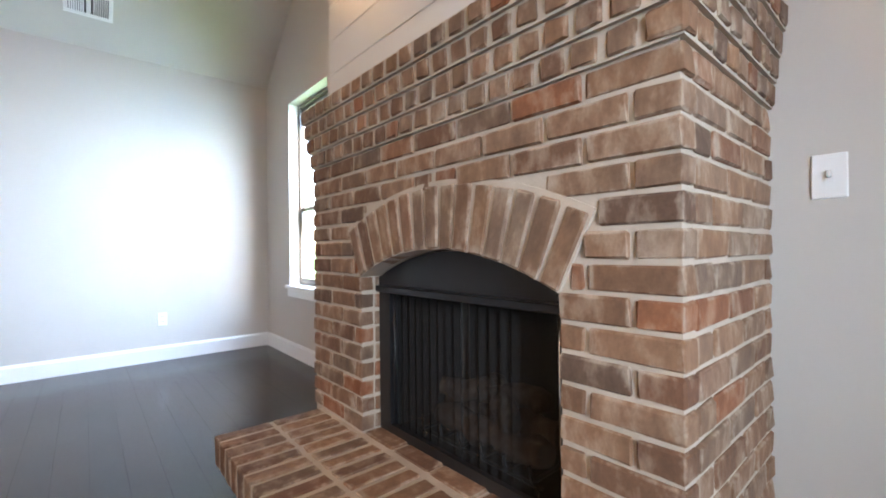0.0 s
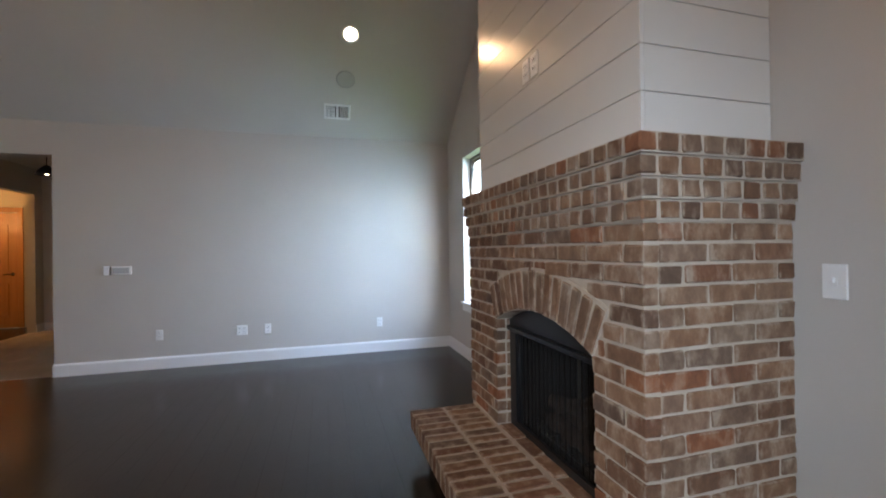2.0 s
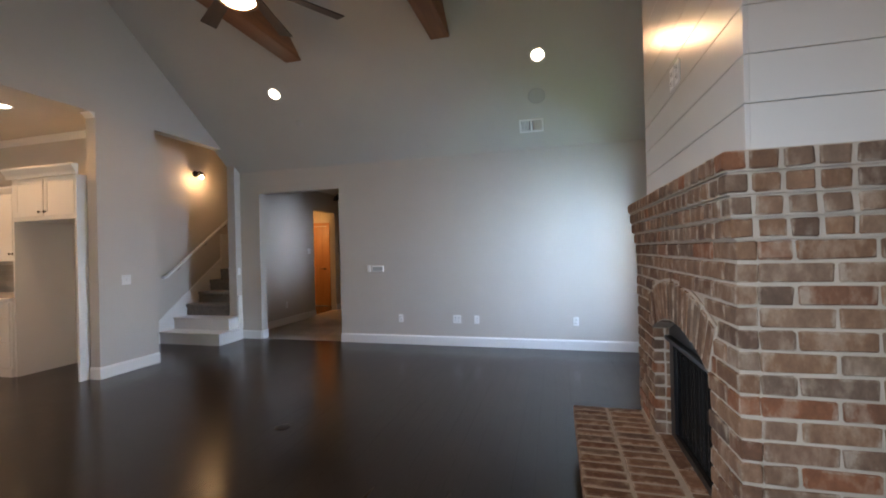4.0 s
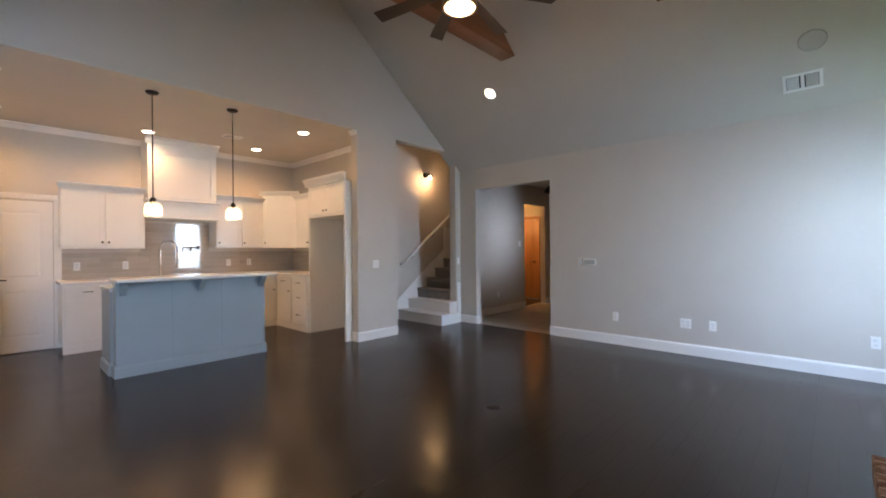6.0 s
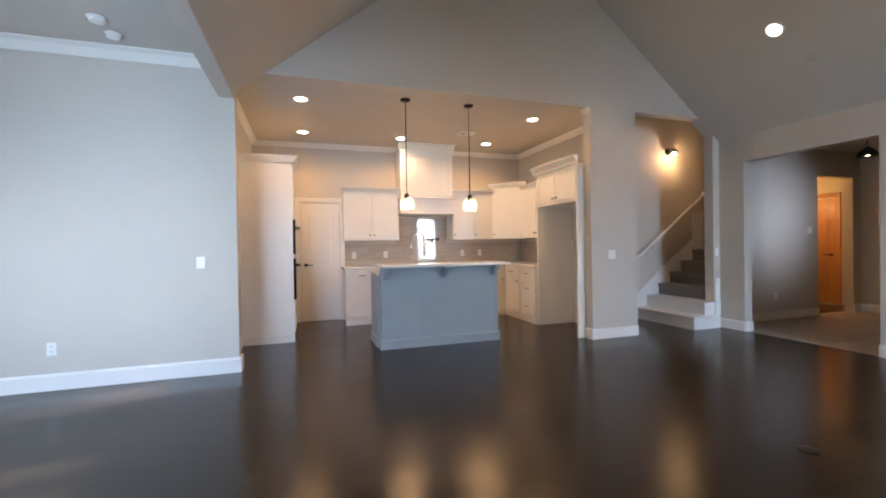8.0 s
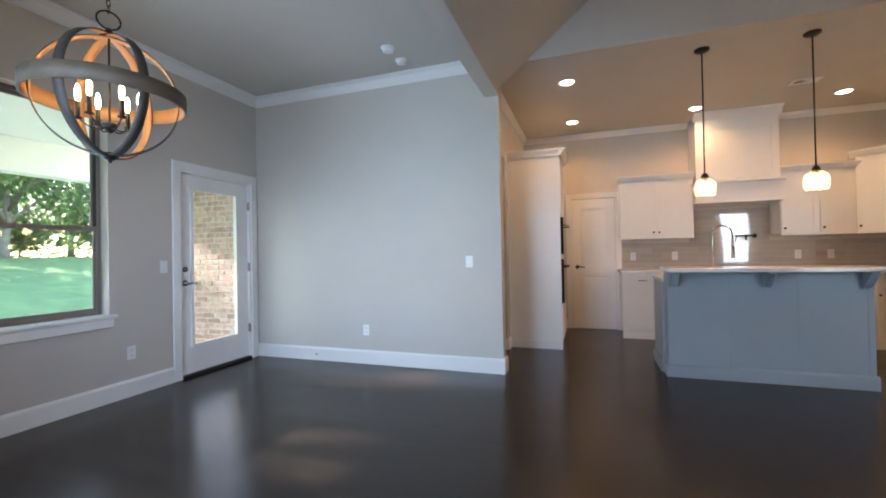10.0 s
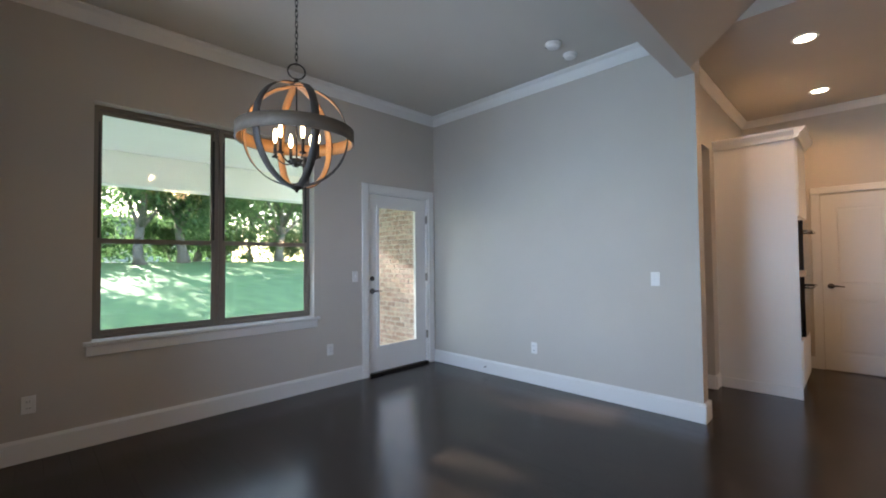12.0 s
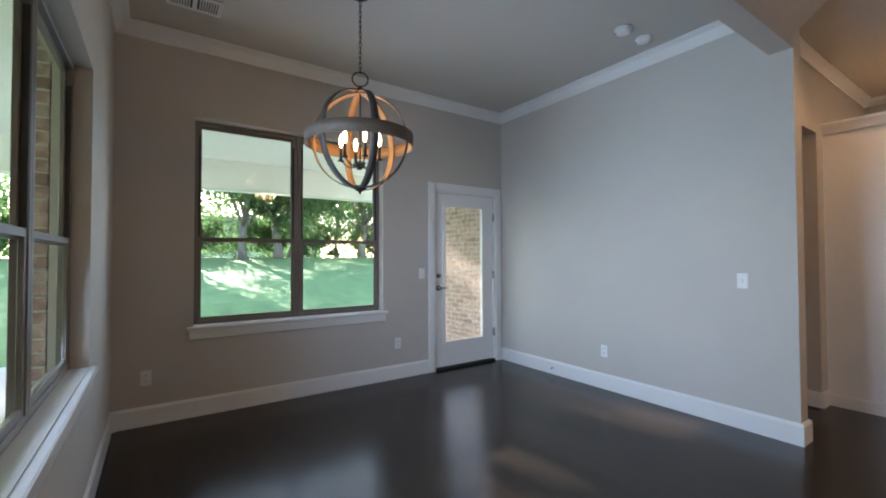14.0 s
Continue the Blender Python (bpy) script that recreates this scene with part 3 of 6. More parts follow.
def panel_door(name, label, wdt, hgt, at, mat, panels, casing=True, lever_x=0.07):
    root = thing(name, label, "door", at, kind="structure")
    if casing:
        bm = bmesh.new()
        box(bm, -0.085, -0.018, 0, -0.004, 0, hgt + 0.02, 0.004)
        box(bm, wdt + 0.004, -0.018, 0, wdt + 0.085, 0, hgt + 0.02, 0.004)
        box(bm, -0.085, -0.020, hgt + 0.021, wdt + 0.085, 0, hgt + 0.095, 0.004)
        part("door_casing", bm, TRIM, root)
    bm = bmesh.new()
    box(bm, 0, -0.004, 0.012, wdt, 0.0, hgt)
    st = 0.105
    holes = [(st, wdt - st, a, b2) for a, b2 in panels]
    wall_boxes(bm, "y", -0.016, -0.004, 0, wdt, 0.012, hgt, holes)
    slab = part("door_slab", bm, mat, root)
    for h in holes:
        boxes("door_panel", mat, slab, (h[0] + 0.03, -0.012, h[2] + 0.03, h[1] - 0.03, -0.003, h[3] - 0.03), bevel=0.005)
    bm = bmesh.new()
    lathe(bm, [(0.0, 0), (0.03, 0), (0.03, 0.008), (0.011, 0.012), (0.011, 0.05), (0, 0.05)], 16)
    bmesh.ops.transform(bm, matrix=pose(lever_x, -0.016, 0.95, 90), verts=bm.verts)
    d = 1 if lever_x < wdt / 2 else -1
    tube(bm, [(lever_x, -0.06, 0.95), (lever_x + d * 0.05, -0.064, 0.952), (lever_x + d * 0.11, -0.06, 0.945)], [0.010, 0.009, 0.007], 8)
    part("door_handle", bm, LEVER, slab)
    return root


panel_door("door_2", "white two-panel kitchen pantry door, closed", 0.62, 1.98, pose(K_X, -1.86, 0, 0, 0, 90), CAB, [(0.2, 0.82), (0.96, 1.84)])
panel_door("door_3", "varnished wooden door standing in warm lamplight", 0.72, 2.03, pose(-6.06, 7.80, 0), DOORWOOD, [(0.2, 0.82), (0.96, 1.86)], False, 0.65)
bm = bmesh.new()
box(bm, -6.14, 7.775, 0, -6.064, 7.7995, 2.05, 0.004)
box(bm, -5.336, 7.775, 0, -5.26, 7.7995, 2.05, 0.004)
box(bm, -6.14, 7.774, 2.0505, -5.26, 7.7995, 2.13, 0.004)
tagged(part("trim_lobby_door", bm, DOORWOOD), "varnished wooden casing round the lobby door", "door casing", kind="structure")
bm = bmesh.new()
wall_boxes(bm, "y", 7.805, 7.92, -6.6, W_X - 0.21, 0, 2.5)
wall_boxes(bm, "x", -6.5, -6.6, 5.85, 7.805, 0, 2.5)
wall_boxes(bm, "x", W_X - 0.211, W_X - 0.28, 7.31, 7.805, 0, 2.5)
wall_boxes(bm, "y", 5.75, 5.85, -6.6, -5.841, 0, 2.5)
structure("wall_lobby", bm, WALL, "painted walls of the lamplit lobby")
lamp("lobby_lamp", "POINT", (-5.9, 6.9, 1.9), (-5.9, 6.9, 0), 5.5, (1.0, 0.50, 0.16), 0.1)


# ---------- wall plates ----------
def plate(kind, x, y, z, turn, wide=0.072):
    names = {"outlet": ("wall_outlet", "white duplex wall outlet"), "switch": ("light_switch", "white toggle light switch plate"),
             "double": ("double_outlet", "white two-gang wall plate with ports"), "blank": ("blank_plate", "small plain white wall plate")}
    nm, lab = names[kind]
    root = thing(nm, lab + " on the painted wall", nm.replace("_", " "), pose(x, y, z, 0, 0, turn), group=nm)
    boxes("cover_plate", PLASTIC, root, (-wide / 2, -0.007, -0.058, wide / 2, 0.0, 0.058), bevel=0.003)
    if kind == "switch":
        boxes("toggle", PLASTIC, root, (-0.005, -0.020, -0.004, 0.005, -0.006, 0.014), bevel=0.002)
        boxes("toggle_frame", TRIM, root, (-0.009, -0.0085, -0.016, 0.009, -0.0065, 0.016))
    if kind in ("outlet", "double"):
        for cx in ((0,) if kind == "outlet" else (-0.027, 0.027)):
            for cz in (-0.022, 0.022):
                f = boxes("socket", TRIM, root, (cx - 0.016, -0.010, cz - 0.014, cx + 0.016, -0.006, cz + 0.014), bevel=0.003)
                boxes("slot", SLOT, f, (cx - 0.008, -0.0108, cz - 0.004, cx - 0.005, -0.0095, cz + 0.006), (cx + 0.005, -0.0108, cz - 0.004, cx + 0.008, -0.0095, cz + 0.006))
    return root


for x, k, w in ((-1.887, "outlet", 0.072), (-1.05, "double", 0.118), (-0.77, "outlet", 0.072), (0.545, "outlet", 0.072)):
    plate(k, x, N_Y, 0.375, 0, w)
plate("switch", E_X, -0.444, 1.155, -90)
plate("switch", D_X, -2.77, 1.11, 90)
plate("outlet", D_X, -3.96, 0.37, 90)
plate("switch", -3.56, S_Y, 1.12, 180)
plate("outlet", -3.255, S_Y, 0.379, 180)
plate("outlet", -1.05, S_Y, 0.365, 180)
plate("switch", W_X, 2.02, 1.09, 90, 0.115)
plate("switch", W_X, 3.86, 1.09, 90, 0.06)
plate("outlet", 0.895, 0.55, 2.19, -90)
plate("outlet", 0.895, 0.46, 2.19, -90)
for y in (-1.0, -0.45, 1.0, 1.35):
    plate("outlet", K_X + 0.012, y, 1.10, 90)
plate("outlet", -6.35, K_N - 0.012, 1.10, 0)
plate("outlet", W_X - 0.09, 5.2, 0.37, 90)
plate("switch", W_X - 0.09, 6.0, 1.4, 90, 0.115)

root = thing("thermostat", "white thermostat panel beside a small sensor on the wall", "thermostat", pose(-2.27, N_Y, 1.10))
boxes("panel", PLASTIC, root, (-0.055, -0.022, -0.045, 0.13, 0.0, 0.045), bevel=0.006)
boxes("sensor", PLASTIC, root, (-0.13, -0.018, -0.05, -0.075, 0.0, 0.05), bevel=0.006)
boxes("screen", paint("grey_screen", (0.45, 0.46, 0.45), 0.2, 0.02, 40, 0), root, (-0.04, -0.024, -0.03, 0.11, -0.021, 0.03), bevel=0.001)

# door stop on the baseboard
root = thing("door_stop", "short sprung metal door stop on the baseboard", "door stop", pose(D_X + 0.02, -4.59, 0.075, 0, 0, 90))
bm = bmesh.new()
tube(bm, [(0.006 * math.cos(a * 0.9), -a * 0.0009, 0.006 * math.sin(a * 0.9)) for a in range(60)], 0.0018, 5)
part("spring", bm, CHROME, root)
bm = bmesh.new()
lathe(bm, [(0, 0), (0.009, 0), (0.009, 0.014), (0, 0.016)], 12)
bmesh.ops.transform(bm, matrix=pose(0, -0.052, 0, 90), verts=bm.verts)
part("tip", bm, PLASTIC, root, "white rubber tip")


# ---------- bricks ----------
BRICKS = {}


def brick_mesh(dx, dy, dz, kind, v, bevel=0.0048, wobble=0.0028):
    key = (round(dx, 3), round(dy, 3), round(dz, 3), kind, v)
    if key not in BRICKS:
        rnd = random.Random(str(key))
        bm = bmesh.new()
        box(bm, -dx / 2, -dy / 2, -dz / 2, dx / 2, dy / 2, dz / 2, min(bevel, dx / 4, dy / 4, dz / 4))
        for q in bm.verts:
            q.co += Vector([rnd.uniform(-wobble, wobble) for _ in range(3)])
        BRICKS[key] = mesh_of(bm, "brick", {"b": BRICK, "p": PALEBRICK}[kind])
    return BRICKS[key]


def brick(parent, c, d, kind="b", turn=None, name="brick"):
    ob = new(name, brick_mesh(*d, kind, random.randrange(3)))
    ob.parent = parent
    m = Matrix.Translation(c)
    ob.matrix_basis = m @ turn if turn else m
    return ob


# ---------- fireplace ----------
FX, FS, FN = 0.830, -0.325, 1.275
HZ, CZ, MZ = 0.262, 1.358, 1.632
COURSE = (CZ - HZ) / 16
AY, AH, SPRING = 0.39, 0.45, 0.868
RI = 1.017
AZ = 0.975 - RI
RO = RI + 0.205


def arch_half(z0, z1):
    if z0 >= AZ + RO:
        return 0
    if (z0 + z1) / 2 <= SPRING:
        return AH
    top_o = AZ + RO * math.cos(math.asin(AH / RI))
    if z0 < top_o:
        return AH + max(0, (min((z0 + z1) / 2, top_o) - SPRING)) / (top_o - SPRING) * (RO - RI) * AH / RI + 0.008
    return math.sqrt(max(0, RO * RO - (z0 + 0.45 * COURSE - AZ) ** 2)) + 0.012


fire = placed("fireplace", "whitewashed brown brick fireplace with raised hearth and corbelled mantel", "fireplace", 1.1, 0.47, 0)
REC = 0.007
bm = bmesh.new()
bx0, bx1 = FX + REC, E_X - 0.004
arc = []
for i in range(17):
    a = math.asin(AH / RI) * (i / 8 - 1)
    arc.append((AY + (RI + 0.004) * math.sin(a), AZ + (RI + 0.004) * math.cos(a)))
outer = [(FS + REC, 0.0), (AY - AH - 0.004, 0.0)] + arc + [(AY + AH + 0.004, 0.0), (FN - REC, 0.0), (FN - REC, CZ), (FS + REC, CZ)]
prism(bm, outer, 0, bx0, bx0 + 0.10)
core = part("mortar_core", bm, MORTAR, fire, "pale sandy mortar")
boxes("side_core", MORTAR, fire, (bx0 + 0.1005, FS + REC, 0, bx1, AY - AH - 0.02, CZ))
boxes("side_core", MORTAR, fire, (bx0 + 0.1005, AY + AH + 0.02, 0, bx1, FN - REC, CZ))
boxes("throat_core", MORTAR, fire, (bx0 + 0.1005, AY - AH - 0.0195, 1.05, bx1, AY + AH + 0.0195, CZ))
LB, JT = 0.193, 0.011


def run_bricks(a0, a1, shift, gaps):
    out, a = [], a0 - shift
    while a < a1:
        s, e = max(a, a0), min(a + LB, a1)
        segs = [(s, e)]
        for g0, g1 in gaps:
            nxt = []
            for p, q in segs:
                if q <= g0 or p >= g1:
                    nxt.append((p, q))
                else:
                    if p < g0:
                        nxt.append((p, g0))
                    if q > g1:
                        nxt.append((g1, q))
            segs = nxt
        out += [sg for sg in segs if sg[1] - sg[0] > 0.018]
        a += LB + JT
    return out


for k in range(-4, 16):
    z0 = HZ + k * COURSE
    zc, dz = z0 + COURSE / 2, COURSE - JT
    if k < 0 and z0 < 0:
        dz += z0
        zc = dz / 2 + 0.001
        if dz < 0.02:
            continue
    sh = 0 if k % 2 else 0.102
    # front
    if k >= 0:
        h = arch_half(z0, z0 + COURSE)
        gaps = [(AY - h, AY + h)] if h else []
        for s, e in run_bricks(FS, FN, sh, gaps):
            brick(core, (FX + 0.03 + random.uniform(-0.002, 0.002), (s + e) / 2, zc), (0.06, e - s, dz))
    # sides
    for s, e in run_bricks(FX + 0.062, E_X - 0.006, 0.102 if k % 2 else 0.0, []):
        brick(core, ((s + e) / 2, FS + 0.03 + random.uniform(-0.002, 0.002), zc), (e - s, 0.06, dz))
        brick(core, ((s + e) / 2, FN - 0.03, zc), (e - s, 0.06, dz))
# returns of the opening
bm = bmesh.new()
for y0, y1 in ((AY - AH - 0.0195, AY - AH - 0.006), (AY + AH + 0.006, AY + AH + 0.0195)):
    box(bm, FX + 0.11, y0, HZ - 0.02, FX + 0.158, y1, SPRING)
reveal = part("opening_reveal", bm, MORTAR, fire)
for k in range(0, 9):
    z0 = HZ + k * COURSE
    if z0 + COURSE * 0.8 > SPRING + 0.02:
        break
    for yy in (AY - AH - 0.025, AY + AH + 0.025):
        brick(reveal, (FX + 0.111, yy, z0 + COURSE / 2), (0.094, 0.052, COURSE - JT))
# arch
NV = 15
amax = math.asin(AH / RI)
bm = bmesh.new()
ring = [amax * (i / 8 - 1) for i in range(17)]
prism(bm, [(AY + (RO + 0.006) * math.sin(a), AZ + (RO + 0.006) * math.cos(a)) for a in ring] + [(AY + (RI + 0.003) * math.sin(a), AZ + (RI + 0.003) * math.cos(a)) for a in ring[::-1]], 0, FX - 0.001, FX + 0.09)
arch = part("arch", bm, MORTAR, fire)
for i in range(NV):
    a = amax * ((i + 0.5) / NV * 2 - 1)
    wv = 2 * amax * (RI + RO) / 2 / NV - 0.011
    r = (RI + RO) / 2 - 0.002
    brick(arch, (FX + 0.036 + random.uniform(-0.002, 0.002), AY + r * math.sin(a), AZ + r * math.cos(a)), (0.085, round(wv, 3), 0.192), turn=Matrix.Rotation(-a, 4, "X"))
# corbelled mantel
HB = 0.066
MC = (MZ - CZ) / 4
for k in range(4):
    st = 0.0105 * (k + 1)
    z0 = CZ + k * MC
    mantel = boxes("mantel_course", MORTAR, fire, (FX - st + 0.007, FS - st + 0.007, z0 + 0.0005, E_X - 0.003, FN + st - 0.007, z0 + MC - (0.004 if k == 3 else 0)), label="corbelled brick mantel course")
    fx, fs, fn = FX - st, FS - st, FN + st
    n = int((fn - fs) / (HB + 0.012))
    w = (fn - fs - 0.0) / n
    for i in range(n):
        ya = fs + i * w + (0.0 if i == 0 else 0.0095)
        yb = fs + (i + 1) * w - (0.0 if i == n - 1 else 0.0095)
        brick(mantel, (fx + 0.03 + random.uniform(-0.002, 0.002), (ya + yb) / 2, z0 + MC / 2), (0.06, round(yb - ya, 3), MC - 0.013))
    x0 = fx + 0.066
    n = int((E_X - x0) / (HB + 0.012))
    w = (E_X - 0.004 - x0) / n
    for i in range(n):
        for yy in (fs + 0.03, fn - 0.03):
            brick(mantel, (x0 + (i + 0.5) * w, yy, z0 + MC / 2), (round(w - 0.016, 3), 0.06, MC - 0.013))
# hearth
HX, HS, HN = 0.388, -0.27, 1.213
bm = bmesh.new()
box(bm, HX + 0.008, HS + 0.008, HZ - 0.112, FX + REC + 0.10, HN - 0.008, HZ - 0.006)
box(bm, HX + 0.108, HS + 0.108, 0.0, FX + REC + 0.10, HN - 0.108, HZ - 0.1125)
hearth = part("hearth", bm, MORTAR, fire, "raised brick hearth slab")
for row in range(2):
    x0 = HX + row * 0.222
    n = 19
    w = (HN - HS) / n
    for i in range(n):
        brick(hearth, (x0 + 0.105, HS + (i + 0.5) * w, HZ - 0.056), (0.204, round(w - 0.021, 3), 0.112))
for s, e in run_bricks(AY - AH, AY + AH, 0.1, []):
    brick(hearth, (FX + 0.055, (s + e) / 2, HZ - 0.03), (0.08, e - s, 0.06))
for k in range(2):
    zc = 0.001 + (k + 0.5) * 0.073
    for s, e in run_bricks(HS + 0.1, HN - 0.1, 0.1 * (k % 2), []):
        brick(hearth, (HX + 0.13, (s + e) / 2, zc), (0.06, e - s, 0.062))
    for s, e in run_bricks(HX + 0.162, FX, 0.1 * ((k + 1) % 2), []):
        for yy in (HN - 0.13, HS + 0.13):
            brick(hearth, ((s + e) / 2, yy, zc), (e - s, 0.06, 0.062))

# firebox
fx = FX + 0.085
bm = bmesh.new()
o = 0.002
box(bm, fx, AY - AH + o, HZ - 0.006, fx + 0.02, AY - AH + 0.055, SPRING - 0.03)
box(bm, fx, AY + AH - 0.075, HZ - 0.006, fx + 0.02, AY + AH - o, SPRING - 0.03)
pts = [(AY - AH + o, SPRING - 0.03)] + [(AY + (RI - 0.004) * math.sin(a), AZ + (RI - 0.004) * math.cos(a)) for a in [amax * (i / 8 - 1) for i in range(17)]] + [(AY + AH - o, SPRING - 0.03)]
prism(bm, pts, 0, fx, fx + 0.012)
box(bm, fx - 0.03, AY - AH + 0.02, SPRING - 0.055, fx + 0.02, AY + AH - 0.02, SPRING - 0.031, 0.003)
box(bm, fx, AY - AH + 0.055, HZ - 0.006, fx + 0.02, AY + AH - 0.075, HZ + 0.035)
fb = part("firebox", bm, BLACK, fire, "black sheet-metal gas firebox")
bm = bmesh.new()
d = 0.42
box(bm, fx + d, AY - 0.36, HZ, fx + d + 0.01, AY + 0.36, 0.86)
box(bm, fx + 0.021, AY - 0.42, HZ, fx + d, AY - 0.41, 0.86)
box(bm, fx + 0.021, AY + 0.41, HZ, fx + d, AY + 0.42, 0.86)
box(bm, fx + 0.021, AY - 0.41, HZ - 0.006, fx + d, AY + 0.41, HZ + 0.004)
box(bm, fx + 0.021, AY - 0.41, 0.842, fx + d, AY + 0.41, 0.862)
part("lining", bm, BLACK, fb)
bm = bmesh.new()
tube(bm, [(fx + 0.018, AY + AH - 0.085, HZ + 0.04), (fx + 0.018, AY + AH - 0.085, SPRING - 0.06)], 0.006, 8)
part("screen_rod", bm, BLACK, fb, "thin steel screen rod")
bm = bmesh.new()
tube(bm, [(fx + 0.018, AY - AH + 0.065, HZ + 0.04), (fx + 0.018, AY - AH + 0.065, SPRING - 0.06)], 0.006, 8)
part("screen_rod", bm, CHROME, fb, "thin steel screen rod")
SCREEN = material("black_wire_screen")
sm, sn, sl, sb = SCREEN
sb.inputs["Base Color"].default_value = (0.03, 0.028, 0.026, 1)
sb.inputs["Specular IOR Level"].default_value = 0.1
sb.inputs["Roughness"].default_value = 0.5
sb.inputs["Alpha"].default_value = 0.5
bm = bmesh.new()
for s in (0, 1):
    ya, yb = (AY - 0.385, AY + 0.0) if s == 0 else (AY + 0.0, AY + 0.365)
    prev = None
    for i in range(41):
        y = ya + (yb - ya) * i / 40
        x = fx + 0.035 + 0.008 * math.sin(i * 1.35) + 0.003 * math.sin(i * 3.1)
        cur = (bm.verts.new((x, y, HZ + 0.012)), bm.verts.new((x, y, 0.83)))
        if prev:
            bm.faces.new((prev[0], cur[0], cur[1], prev[1])).smooth = True
        prev = cur
part("mesh_curtain", bm, sm, fb, "pleated black wire mesh curtain")
LOG = brick_material("ceramic_log_bark", [(0.0, (0.05, 0.032, 0.022)), (0.5, (0.09, 0.058, 0.04)), (1.0, (0.07, 0.048, 0.036))], (0.18, 0.14, 0.10), 0.4)
logs = placed("gas_log_set", "stack of ceramic gas logs on a black grate", "fireplace logs", fx + 0.2, AY, HZ + 0.005)
for i, (a, b2, r) in enumerate((((0.12, -0.27, 0.10), (0.14, 0.24, 0.09), 0.045), ((0.24, -0.24, 0.11), (0.22, 0.26, 0.12), 0.055), ((0.10, -0.16, 0.17), (0.28, 0.10, 0.22), 0.038), ((0.26, -0.18, 0.21), (0.12, 0.2, 0.20), 0.04))):
    bm = bmesh.new()
    pa, pb = Vector((fx + a[0], AY + a[1], HZ + a[2])), Vector((fx + b2[0], AY + b2[1], HZ + b2[2]))
    pts, rs = [], []
    for j in range(13):
        f = j / 12
        pts.append(pa.lerp(pb, f) + Vector((0.008 * math.sin(j * 1.7 + i), 0, 0.008 * math.cos(j * 1.3 + i))))
        rs.append(r * (1 + 0.14 * math.sin(j * 2.1 + i * 2)) * (0.8 if j in (0, 12) else 1))
    tube(bm, pts, rs, 12)
    for q in bm.verts:
        q.co += noise.noise_vector(q.co * 30) * 0.007
    part("log", bm, LOG, logs)
bm = bmesh.new()
for j in range(6):
    y = AY - 0.25 + j * 0.1
    tube(bm, [(fx + 0.06, y, HZ + 0.09), (fx + 0.07, y, HZ + 0.04), (fx + 0.33, y, HZ + 0.04)], 0.007, 6)
for x in (0.08, 0.3):
    tube(bm, [(fx + x, AY - 0.28, HZ + 0.03), (fx + x, AY + 0.28, HZ + 0.03)], 0.007, 6)
    for y in (-0.26, 0.26):
        tube(bm, [(fx + x, AY + y, HZ + 0.004), (fx + x, AY + y, HZ + 0.03)], 0.007, 6)
part("grate", bm, BLACK, logs)

# shiplap chimney breast
ship = placed("shiplap_chimney_breast", "white painted shiplap chimney breast above the brick mantel", "chimney breast", 1.2, 0.487, MZ, kind="structure")
SX, SS, SN = 0.895, -0.25, 1.225
bm = bmesh.new()
box(bm, SX + 0.016, SS + 0.016, MZ, E_X - 0.002, SN - 0.016, 4.62)
part("backing", bm, SLOT, ship)
z = 1.798 - 0.159
while z < 4.60:
    a, b2 = max(z, MZ) + 0.0012, min(z + 0.159, 4.62) - 0.0014
    for nm, d in (("front_board", (SX, SS, a, SX + 0.015, SN, b2)), ("side_board", (SX + 0.0155, SS, a, E_X - 0.003, SS + 0.015, b2)), ("side_board", (SX + 0.0155, SN - 0.015, a, E_X - 0.003, SN, b2))):
        boxes(nm, SHIP, ship, d, bevel=0.0012)
    z += 0.159

# ---------- ceiling beams and fan ----------
def slope_y(z, north=True):
    return N_Y - (z - N_Z) / PITCH if north else H_Y + (z - S_Z) / PITCH


for x in (-2.83, -0.98):
    root = placed("ceiling_beam", "stained reddish-brown timber beam across the vault", "beam", x + 0.11, RIDGE_Y, 3.72, group="beams")
    bm = bmesh.new()
    z0, z1 = 3.69, 3.95
    prism(bm, [(slope_y(z0, False), z0), (slope_y(z0), z0), (slope_y(z1), z1), (slope_y(z1, False), z1)], 0, x, x + 0.22)
    bmesh.ops.bevel(bm, geom=bm.edges[:], offset=0.006, segments=1, affect="EDGES")
    part("timber", bm, BEAMWOOD, root)

FXC, FYC = -1.80, 0.65
fan = placed("ceiling_fan", "brass and dark bronze ceiling fan with eight weathered blades, lit", "ceiling fan", FXC, FYC, RIDGE_Z - 0.02)
bm = bmesh.new()
tube(bm, [(FXC, FYC, 3.42), (FXC, FYC, RIDGE_Z - 0.04)], 0.014, 10)
part("downrod", bm, IRON, fan)
bm = bmesh.new()
lathe(bm, [(0.0, 0.0), (0.06, -0.01), (0.075, -0.09), (0.02, -0.11), (0, -0.11)], 24, (FXC, FYC, RIDGE_Z - 0.02))
part("canopy", bm, IRON, fan)
bm = bmesh.new()
lathe(bm, [(0.0, 3.46), (0.05, 3.45), (0.07, 3.42), (0.13, 3.38), (0.15, 3.33), (0.15, 3.26), (0.13, 3.22), (0.128, 3.15), (0.135, 3.14), (0.135, 3.125), (0.118, 3.123), (0.118, 3.14), (0.0, 3.14)], 32, (FXC, FYC, 0))
part("motor_housing", bm, paint("antique_brass", (0.30, 0.19, 0.065), 0.3, 0.15, 60, 0.05, 5, 1.0), fan, "antique brass motor housing")
bm = bmesh.new()
